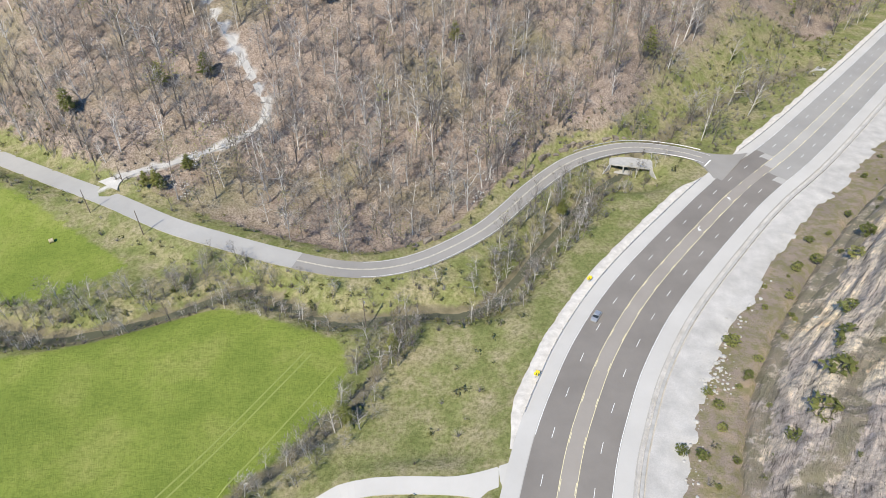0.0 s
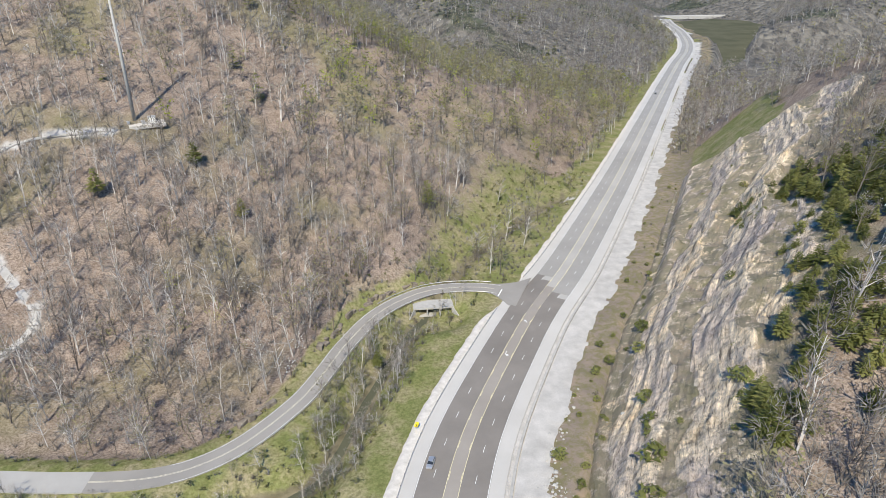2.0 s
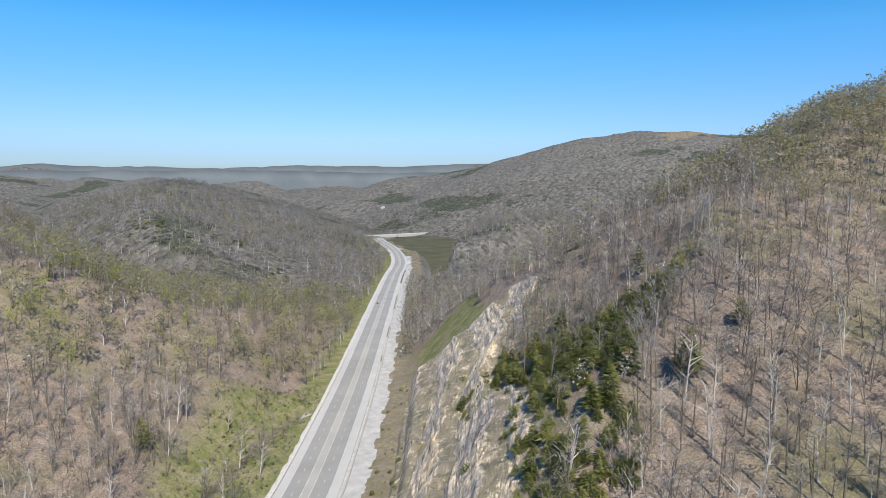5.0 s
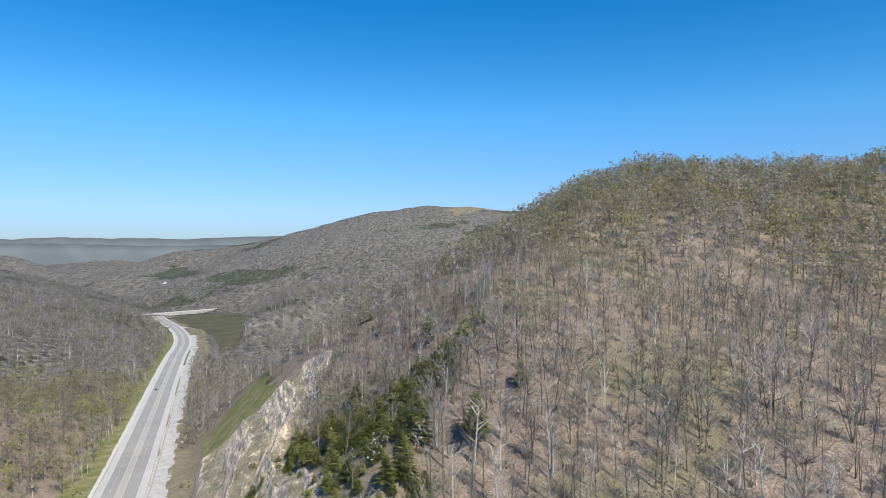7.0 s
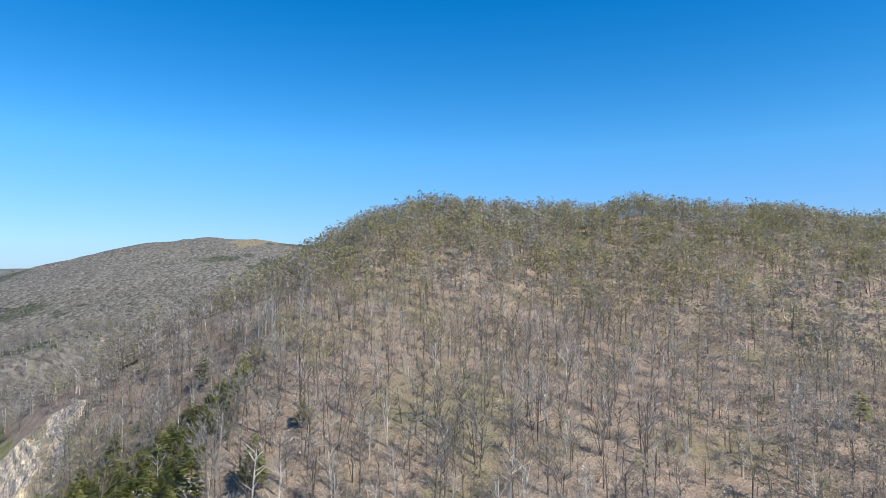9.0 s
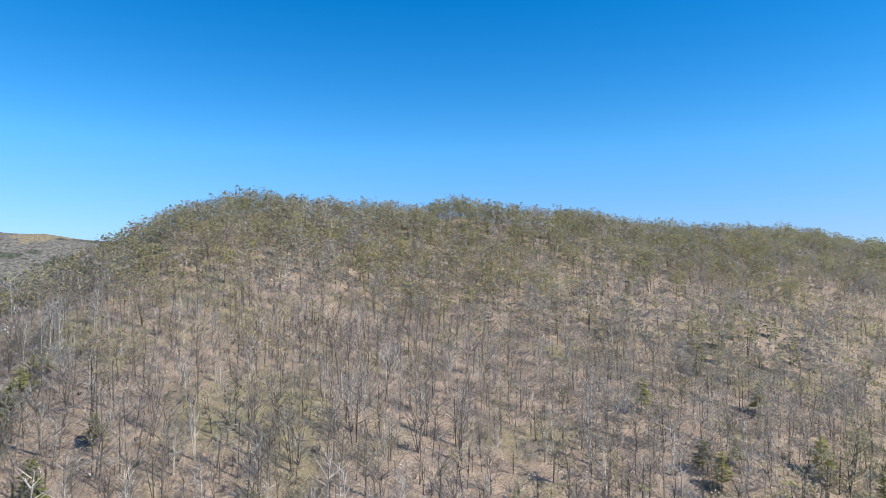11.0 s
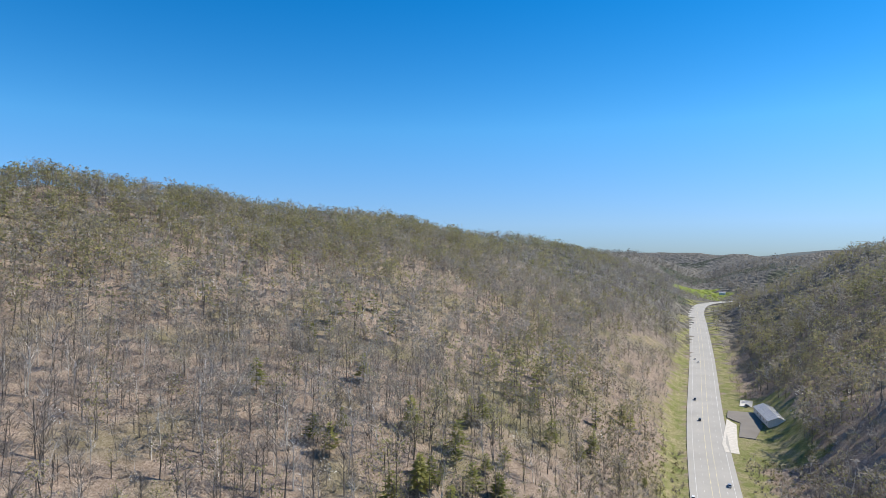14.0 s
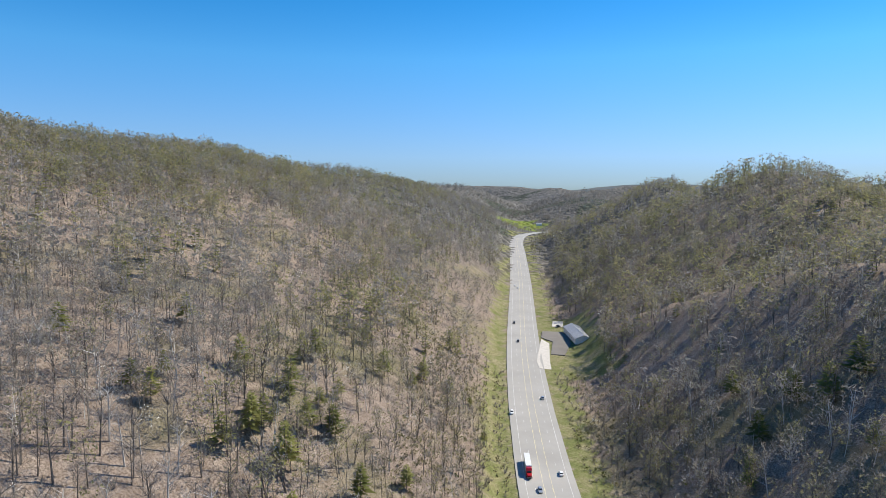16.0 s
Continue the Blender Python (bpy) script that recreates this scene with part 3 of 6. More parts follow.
def strip(line, s0, s1, d0, d1, up, step=3.0, drop=0.25):
    """A solid ribbon along a line between the side offsets d0 and d1, up above the line, with a skirt of depth drop."""
    s = np.linspace(s0, s1, max(2, int((s1 - s0) / step) + 1))
    p, n = sample(line, s)
    rows = []
    for d, z in ((d0, -drop), (d0, 0), (d1, 0), (d1, -drop)):
        rows.append(np.column_stack([p[:, 0] + n[:, 0] * d, p[:, 1] + n[:, 1] * d, p[:, 2] + up + z]))
    v = np.stack(rows, 1).reshape(-1, 3)
    f, c = grid_faces(len(s), 4)
    return v, f, c


def join(parts):
    v, f, c, k = [], [], [], 0
    for pv, pf, pc in parts:
        v.append(pv)
        f.append(np.asarray(pf) + k)
        c.append(pc)
        k += len(pv)
    return np.vstack(v), np.concatenate(f), np.concatenate(c)


def ragged(line, s0, s1, d0, d1, up, amount, seed, step=1.2, size=5.0):
    """A verge whose outer edge d1 wanders."""
    s = np.arange(s0, s1, step)
    p, n = sample(line, s)
    taper = step01(s0, s0 + 14, s) * step01(s1, s1 - 14, s)
    edge = d0 + (d1 - d0) * (0.15 + 0.85 * taper) + taper * amount * (value_noise(s, s * 0 + seed, size, seed) + 0.6 * value_noise(s, s * 0, size / 3.5, seed + 1)) * np.sign(d1 - d0)
    rows = []
    for k, w in enumerate((0.0, 0.35, 0.7, 1.0)):
        d = d0 + (edge - d0) * w
        x, y = p[:, 0] + n[:, 0] * d, p[:, 1] + n[:, 1] * d
        z = terrain(x, y) + 0.34 if k > 1 else np.maximum(p[:, 2] + up, terrain(x, y) + 0.1)
        rows.append(np.column_stack([x, y, z - (0.25 if k == 3 else 0)]))
    if d1 < d0:
        rows = rows[::-1]
    f, c = grid_faces(len(s), 4)
    return np.stack(rows, 1).reshape(-1, 3), f, c


def ribbon(name, line, spans, mat, parent=None, label=""):
    v, f, c = join([strip(line, *sp) for sp in spans])
    ob = link_mesh(name, v, f, c, [mat])
    if parent:
        ob.parent = parent
    if label:
        ob["label"] = label
    return ob


HL = length_of(HIGHWAY)
S_END = HL[-1]


def s_at(line, x, y):
    i = np.argmin((line[:, 0] - x) ** 2 + (line[:, 1] - y) ** 2)
    return length_of(line)[i]


S_JOIN = s_at(HIGHWAY, 124, 205)
S_SOUTH = s_at(HIGHWAY, 60, -140)
S_MOUTH = s_at(HIGHWAY, 113, 195)
S_DRIVE = s_at(HIGHWAY, 27, 72)
road = ribbon("road", HIGHWAY, [(0, S_END, -9.4, 9.4, 0.0, 3, 0.5)], M_ASPHALT_OLD)
tagged(road, "five-lane asphalt highway curving round the wooded hill", "road", kind="structure")
ribbon("dark_lanes", HIGHWAY, [(S_JOIN - 9, S_JOIN - 5, -9.2, -5.5, 0.006, 2, 0.1), (S_JOIN - 5, S_SOUTH, -9.2, -1.86, 0.006, 3, 0.1)], M_ASPHALT, road, "newer dark grey asphalt lanes")
ribbon("dark_lanes", HIGHWAY, [(S_JOIN + 4, S_JOIN + 8, 1.86, 5.5, 0.006, 2, 0.1), (S_JOIN + 8, S_SOUTH, 1.86, 9.2, 0.006, 3, 0.1)], M_ASPHALT, road, "newer dark grey asphalt lanes")
ribbon("worn_lanes", HIGHWAY, [(2, S_JOIN - 9, -9.2, -1.86, 0.005, 3, 0.1)], M_ASPHALT_MID, road, "worn mid-grey asphalt lanes")
ribbon("worn_lanes", HIGHWAY, [(2, S_JOIN + 4, 1.86, 9.2, 0.005, 3, 0.1)], M_ASPHALT_MID, road, "worn mid-grey asphalt lanes")
ribbon("turn_lane", HIGHWAY, [(S_JOIN, S_SOUTH, -1.86, 1.86, 0.006, 3, 0.1)], M_ASPHALT_BROWN, road, "brownish worn centre turn lane")
ribbon("shoulder", HIGHWAY, [(0, S_MOUTH - 11, -13.2, -9.4, -0.02), (S_MOUTH + 8, S_SOUTH, -13.2, -9.4, -0.02)], M_SHOULDER, road, "pale wide paved shoulder")
ribbon("shoulder", HIGHWAY, [(0, S_SOUTH, 9.4, 13.2, -0.02)], M_SHOULDER, road, "pale wide paved shoulder")
ribbon("shoulder", HIGHWAY, [(S_SOUTH, S_END, -12.2, -9.4, -0.02)], M_ASPHALT_OLD, road, "worn grey paved shoulder")
ribbon("shoulder", HIGHWAY, [(S_SOUTH, S_END, 9.4, 12.6, -0.02)], M_ASPHALT_OLD, road, "worn grey paved shoulder")
ribbon("edge_line", HIGHWAY, [(0, S_MOUTH - 13, -9.25, -9.1, 0.012), (S_MOUTH + 14, S_DRIVE - 10, -9.25, -9.1, 0.012), (S_DRIVE + 10, S_END, -9.25, -9.1, 0.012)], M_PAINT_W, road, "white edge line")
ribbon("edge_line", HIGHWAY, [(0, S_END, 9.1, 9.25, 0.012)], M_PAINT_W, road, "white edge line")
ribbon("centre_line", HIGHWAY, [(0, S_MOUTH - 9, -1.92, -1.78, 0.012), (S_MOUTH + 14, S_END, -1.92, -1.78, 0.012)], M_PAINT_Y, road, "yellow line of the turn lane")
ribbon("centre_line", HIGHWAY, [(0, S_MOUTH - 9, 1.78, 1.92, 0.012), (S_MOUTH + 14, S_END, 1.78, 1.92, 0.012)], M_PAINT_Y, road, "yellow line of the turn lane")
def flared(line, s0, s1, half, up, flare, reach, step=1.5):
    """A road surface that opens out where it meets another."""
    s = np.arange(s0, s1, step)
    p, n = sample(line, s)
    w = half + flare * np.clip(1 - s / reach, 0, 1) ** 2
    rows = [np.column_stack([p[:, 0] + n[:, 0] * w * k, p[:, 1] + n[:, 1] * w * k, p[:, 2] + up + z]) for k, z in ((-1, -0.5), (-1, 0), (-0.33, 0), (0.33, 0), (1, 0), (1, -0.5))]
    f, c = grid_faces(len(s), 6)
    return np.stack(rows, 1).reshape(-1, 3), f, c


side = link_mesh("side_road", *flared(SIDE_ROAD, 0, length_of(SIDE_ROAD)[-1], 3.6, 0.05, 11, 16), [M_SIDE_ROAD])
tagged(side, "winding two-lane grey side road joining the highway", "road", kind="structure")
SL = length_of(SIDE_ROAD)[-1]
ribbon("centre_line", SIDE_ROAD, [(12, 186, -0.22, -0.10, 0.062, 3, 0.05), (12, 186, 0.10, 0.22, 0.062, 3, 0.05)], M_PAINT_PALE, side)
ribbon("edge_line", SIDE_ROAD, [(10, 165, -3.4, -3.28, 0.062, 3, 0.05)], M_PAINT_W, side)
ribbon("edge_line", SIDE_ROAD, [(10, 165, 3.28, 3.4, 0.062, 3, 0.05)], M_PAINT_W, side)
ribbon("old_surface", SIDE_ROAD, [(186, SL - 2, -3.65, 3.65, 0.075, 3, 0.4)], M_OLD_ROAD, side, "older pale road surface")
drive = link_mesh("drive", *flared(DRIVE, 10.5, length_of(DRIVE)[-1], 2.1, 0.05, 10, 24), [M_SHOULDER])
tagged(drive, "pale gravel drive leaving the highway", "road", kind="structure")
track = link_mesh("gravel_track", *flared(GRAVEL_TRACK, 3.5, length_of(GRAVEL_TRACK)[-1], 1.5, 0.12, 7, 13), [M_BENCH])
tagged(track, "pale gravel track climbing through the woods", "road", kind="structure")

# ---- water ----
M_STREAM = Nodes("stream_water", 0.12, 0.5)
M_STREAM.bump(M_STREAM.noise(0.5, 3), 0.1, 0.05)
M_STREAM = M_STREAM.colour(M_STREAM.ramp(M_STREAM.noise(0.05, 3), [(0.3, (0.05, 0.08, 0.10)), (0.7, (0.08, 0.12, 0.15))]))
water = ribbon("water", CREEK, [(0, s_at(CREEK, 90, 230), -2.6, 2.6, -0.55, 3, 0.3)], M_WATER)
tagged(water, "shallow brown creek between muddy banks", "creek", kind="structure")
stream = ribbon("water", SOUTH_CREEK, [(0, length_of(SOUTH_CREEK)[-1], -4.2, 4.2, -0.15, 5, 0.3)], M_STREAM)
tagged(stream, "narrow blue stream beside the highway", "creek", kind="structure")


def lake():
    v = np.array([(x, y, z) for z in (LAKE_Z, LAKE_Z - 1.0) for x, y in LAKE])
    n = len(LAKE)
    bm = bmesh.new()
    vs = [bm.verts.new(p) for p in v]
    bm.faces.new(vs[:n])
    for i in range(n):
        bm.faces.new((vs[i], vs[i + n], vs[(i + 1) % n + n], vs[(i + 1) % n]))
    bmesh.ops.recalc_face_normals(bm, faces=bm.faces)
    me = bpy.data.meshes.new("water")
    bm.to_mesh(me)
    me.materials.append(M_WATER)
    tagged(new("water", me), "dark green lake beyond the highway", "lake", kind="structure")


lake()


# wheel tracks pressed into the mown field
def wheel_tracks():
    parts = []
    for off in (-1.0, 1.0, 9.5):
        k = np.linspace(0, 1, 40)
        x0, y0 = -72 + 0.0 * k, 55 + 0.0 * k
        x, y = x0 + 36 * k + off * 0.86 + 1.5 * np.sin(3 * k), y0 + 60 * k - off * 0.5
        line = np.column_stack([x, y, terrain(x, y)])
        parts.append(strip(line, 1, length_of(line)[-1] - 1, -0.22, 0.22, 0.05, 2.0, 0.2))
    v, f, c = join(parts)
    ob = link_mesh("wheel_track", v, f, c, [M_TRACKED])
    tagged(ob, "pale wheel tracks pressed into the green field", "field track", kind="structure")


M_TRACKED = two_tone("pressed_grass", (0.215, 0.26, 0.065), (0.27, 0.305, 0.09), 0.8, 0.95)
wheel_tracks()


# ---- gravel verges ----
def verge(name, spans, label, mat=M_GRAVEL):
    v, f, c = join([ragged(*sp) for sp in spans])
    tagged(link_mesh(name, v, f, c, [mat], smooth=True), label, "verge", kind="structure")


S_N, S_S = s_at(HIGHWAY, 700, 842), s_at(HIGHWAY, 20, -60)
verge("verge", [(HIGHWAY, S_MOUTH + 13, S_DRIVE - 4, -13.2, -16.6, -0.05, 0.35, 41, 0.9, 3.0), (HIGHWAY, S_DRIVE + 8, S_S, -13.2, -15.5, -0.05, 0.5, 42, 1.2, 9.0), (HIGHWAY, 60, S_MOUTH - 10, -13.2, -15.8, -0.05, 0.6, 43, 1.2, 4.0)], "bright white gravel verge behind the guard rail")
verge("verge", [(HIGHWAY, S_N, S_S, 15.6, 24.3, -0.1, 1.5, 44, 1.2, 9.0)], "wide pale grey gravel bench below the rock face", M_BENCH)
gutter = ribbon("gutter", HIGHWAY, [(S_N + 300, S_S, 13.2, 13.45, -0.15), (S_N + 300, S_S, 14.5, 15.3, 0.0, 3, 0.5)], M_CONCRETE)
tagged(gutter, "broken concrete gutter beside the paved shoulder", "gutter", kind="structure")


# ---- rock cutting ----
def rock_cut():
    """The benched cutting: steep ribbed faces of bedded rock with sloping benches between."""
    s0, s1 = s_at(HIGHWAY, 250, 340), s_at(HIGHWAY, 22, -60)
    s = np.arange(s0, s1, 1.0)
    d = np.arange(33, 125, 0.62)
    p, n = sample(HIGHWAY, s)
    x = p[:, 0][:, None] + n[:, 0][:, None] * d[None]
    y = p[:, 1][:, None] + n[:, 1][:, None] * d[None]
    z = terrain(x, y)
    dd, hz, at = along(HIGHWAY, x, y)
    free = natural(x, y) - cut_profile(dd, hz, at, y)
    ends = (step01(s0, s0 + 25, s) * step01(s1, s1 - 30, s))[:, None]
    crest = crest_of(at) + 5 * value_noise(x, y, 17, 71) + 2.5 * value_noise(x, y, 6, 72)
    rock = step01(-5, 5, free) * step01(37, 42, dd) * step01(crest + 3, crest - 3, dd) * ends
    ss = np.broadcast_to(s[:, None], x.shape)
    run = 21.0
    wander = 8.0 * value_noise(ss, dd, 52, 21) + 3.6 * value_noise(ss, dd * 0.5, 15, 22)
    bed = (dd - 38 + 0.09 * ss + wander + 1.4 * value_noise(ss, dd, 5, 23)) / run
    saw = bed - np.floor(bed)
    part_face = 0.64 + 0.2 * value_noise(ss, dd, 40, 29)
    face = np.clip(saw / part_face, 0, 1)
    rise = np.where(saw < part_face, 0.88 * face ** 1.1, 0.88 + 0.12 * (saw - part_face) / (1 - part_face))
    steep = step01(0.0, 0.04, saw) * step01(part_face + 0.06, part_face - 0.04, saw)
    bench = (dd + 0.09 * ss + 0.8 * wander + 1.3 * value_noise(ss, dd, 7, 31) + 0.3 * value_noise(ss, dd, 2.7, 32)) / 4.2
    tread = bench - np.floor(bench)
    stair = np.where(tread < 0.3, tread / 0.3, 1.0) - tread
    notch = np.abs(value_noise(ss + 0.4 * dd, dd * 0.25, 6.5, 24)) + 0.5 * np.abs(value_noise(ss + 0.4 * dd, dd * 0.3, 2.4, 25))
    up = 0.95 * run * (rise - saw) * 0.9 + steep * (1.9 * stair - 0.3 * notch + 0.8 * value_noise(ss, dd * 0.5, 11, 26)) + 0.4 * value_noise(ss, dd, 4.5, 27) + 0.3 * value_noise(ss, dd, 1.9, 30)
    rib = np.abs(value_noise(ss * 0.10, dd + 0.09 * ss + 0.2 * wander, 2.1, 35)) + 0.6 * np.abs(value_noise(ss * 0.2, dd + 0.09 * ss + 0.2 * wander, 1.3, 36))
    up = up + (0.25 + 0.75 * steep) * 0.9 * (0.5 - rib)
    rim = np.minimum(crest_of(at) + 9, 119)
    hide = (step01(s0, s0 + 12, s) * step01(s1, s1 - 12, s))[:, None] * step01(33, 36, dd) * step01(rim + 4, rim, dd)
    z = z + 0.15 + rock * up - 2.6 * (1 - hide)
    f, c = grid_faces(len(s), len(d))
    ob = link_mesh("rock_cut", np.stack([x, y, z], -1).reshape(-1, 3), f, c, [M_ROCK])
    for key, val in (("face", steep * rock), ("run", ss), ("rise", dd + 0.09 * ss + 0.22 * wander)):
        a = ob.data.attributes.new(key, "FLOAT", "POINT")
        a.data.foreach_set("value", np.asarray(val, np.float32).ravel())
    tagged(ob, "benched cutting of ribbed grey and ochre rock above the highway", "rock face", kind="structure")


rock_cut()


# ---- woods ----
def blade(a, b, w, r):
    """One thin triangle from a to b."""
    a, b = np.array(a, float), np.array(b, float)
    side = np.cross(b - a, r.normal(size=3))
    side *= w / (np.linalg.norm(side) + 1e-9)
    return np.array([a - side / 2, a + side / 2, b])


def trunk_tris(h, r0, r1, sides=3, lean=(0, 0)):
    a = np.arange(sides) * 2 * np.pi / sides
    lo = np.column_stack([np.cos(a) * r0, np.sin(a) * r0, np.full(sides, -0.05)])
    hi = np.column_stack([np.cos(a) * r1 + lean[0], np.sin(a) * r1 + lean[1], np.full(sides, h)])
    out = []
    for i in range(sides):
        j = (i + 1) % sides
        out += [[lo[i], lo[j], hi[j]], [lo[i], hi[j], hi[i]]]
    return np.array(out)


def broadleaf(r, limbs, twigs, twig_len, twig_w, leaves=0, leaf=0.05, thick=1.0, spread=0.27, clumps=8):
    """A tree of height 1: trunk and limbs (material 0), twigs (1), leaves or blossom (2), gathered in clumps."""
    lean = r.normal(size=2) * 0.045
    thick = thick * r.uniform(0.7, 1.35)
    tri, mat = list(trunk_tris(0.72, 0.011 * thick, 0.0045 * thick, 3, lean)), [0] * 6
    if r.uniform() < 0.45:
        # a forked or leaning second stem
        away = lean + r.normal(size=2) * 0.09
        tri += list(trunk_tris(0.66, 0.008 * thick, 0.003 * thick, 3, away))
        mat += [0] * 6
    a0 = r.uniform(0, 6.28)
    centres = []
    for k in range(clumps):
        a, q = a0 + 2.4 * k, r.uniform(0.25, 0.78)
        z = 0.36 + 0.54 * (k + 0.5) / clumps + r.uniform(-0.05, 0.05)
        w = spread * q * math.sqrt(max(0.12, 1 - ((z - 0.60) / 0.38) ** 2))
        centres.append(np.array([math.cos(a) * w + lean[0], math.sin(a) * w + lean[1], z]))
    for k in range(limbs):
        c = centres[k % clumps]
        z = max(0.25, c[2] - r.uniform(0.12, 0.3))
        base = np.array([lean[0] * z, lean[1] * z, z])
        tri.append(blade(base, c + r.normal(size=3) * 0.03, 0.010 * thick, r))
        mat.append(0)
    for k in range(twigs + leaves):
        c = centres[k % clumps]
        u = r.normal(size=3)
        u *= r.uniform(0.3, 1.0) / np.linalg.norm(u)
        p = c + u * np.array([0.13, 0.13, 0.095]) * (spread / 0.27)
        if k < twigs:
            out = np.array([p[0], p[1], 0.18]) + u * 0.15 + r.normal(size=3) * 0.07
            out *= twig_len * r.uniform(0.6, 1.3) / np.linalg.norm(out)
            tri.append(blade(p - out * 0.6, p + out * 0.4, twig_w * r.uniform(0.6, 1.4), r))
            mat.append(1)
        else:
            q = r.normal(size=(3, 3))
            q = q / np.linalg.norm(q, axis=1)[:, None] * leaf * r.uniform(0.6, 1.3)
            tri.append(p + q)
            mat.append(2)
    return np.array(tri), np.array(mat)


def conifer(r, tiers, per, width=0.2, start=0.12, blade_w=0.09):
    """A tree of height 1 with whorls of drooping sprays (material 2) round a trunk (0)."""
    tri, mat = list(trunk_tris(0.9, 0.014, 0.004)), [0] * 6
    lop = r.uniform(0.75, 1.25, 7)
    for k in range(tiers):
        z = start + (0.98 - start) * k / tiers
        w = width * (1 - 0.82 * ((z - start) / (1 - start)) ** 1.3) * r.uniform(0.75, 1.15)
        for i in range(per):
            a = 2 * np.pi * (i + r.uniform()) / per
            reach = w * lop[int(a / 0.9) % 7]
            out = np.array([np.cos(a), np.sin(a), 0.0])
            tip = out * reach + np.array([0, 0, z + r.uniform(-0.03, 0.05)])
            root = out * reach * 0.3 + np.array([0, 0, z + r.uniform(-0.01, 0.02)])
            side = np.array([-np.sin(a), np.cos(a), r.uniform(-0.5, 0.5)]) * blade_w * (0.35 + w / width) * 0.5
            tri.append([root - side, root + side, tip])
            mat.append(2)
    return np.array(tri), np.array(mat)


def shrub(r, stems, leaves, leaf):
    tri, mat = [], []
    for _ in range(stems):
        a, el = r.uniform(0, 2 * np.pi), r.uniform(0.7, 1.5)
        ln = r.uniform(0.6, 1.0)
        tri.append(blade((0, 0, -0.05), ln * np.array([np.cos(a) * np.cos(el), np.sin(a) * np.cos(el), np.sin(el)]), 0.045, r))
        mat.append(1)
    for _ in range(leaves):
        u = r.normal(size=3)
        u *= r.uniform(0.4, 1.0) / np.linalg.norm(u)
        q = r.normal(size=(3, 3))
        q = q / np.linalg.norm(q, axis=1)[:, None] * leaf * r.uniform(0.6, 1.3)
        tri.append(np.array([u[0] * 0.6, u[1] * 0.6, 0.5 + u[2] * 0.45]) + q)
        mat.append(2)
    return np.array(tri), np.array(mat)


rt = np.random.RandomState(7)
EYE_AT = np.array([7.0, -4.0, 126.0])


def horizon_table():
    """The steepest ground angle met so far, by bearing and distance, as seen from above the bend."""
    az = np.radians(np.arange(0, 360, 1.0))
    rr = np.concatenate([np.arange(20, 600, 12), np.arange(600, 4600, 40)])
    x = EYE_AT[0] + np.cos(az)[:, None] * rr[None]
    y = EYE_AT[1] + np.sin(az)[:, None] * rr[None]
    ang = (terrain(x, y) + 6 - EYE_AT[2]) / rr[None]
    return rr, np.maximum.accumulate(ang, axis=1)


H_R, H_ANG = horizon_table()


def seen(x, y, z, slack):
    dx, dy = x - EYE_AT[0], y - EYE_AT[1]
    r = np.hypot(dx, dy)
    i = np.round(np.degrees(np.arctan2(dy, dx))).astype(int) % 360
    j = np.clip(np.searchsorted(H_R, r - 40) - 1, 0, len(H_R) - 1)
    return (z + slack - EYE_AT[2]) / np.maximum(r, 1) > H_ANG[i, j]


def scatter(r0, r1, step):
    n = int(2 * r1 / step)
    i, j = np.meshgrid(np.arange(n), np.arange(n), indexing="ij")
    x = -r1 + step * (i + rt.uniform(-0.2, 1.2, i.shape))
    y = -r1 + step * (j + rt.uniform(-0.2, 1.2, i.shape))
    r = np.hypot(x, y)
    m = (r >= r0) & (r < r1)
    # the half behind the first view stays open ground beyond the valley
    m &= ~((x < -380) | ((x < -180) & (y < 60)) & (r > 320))
    return x[m] + EYE_AT[0], y[m] + EYE_AT[1]


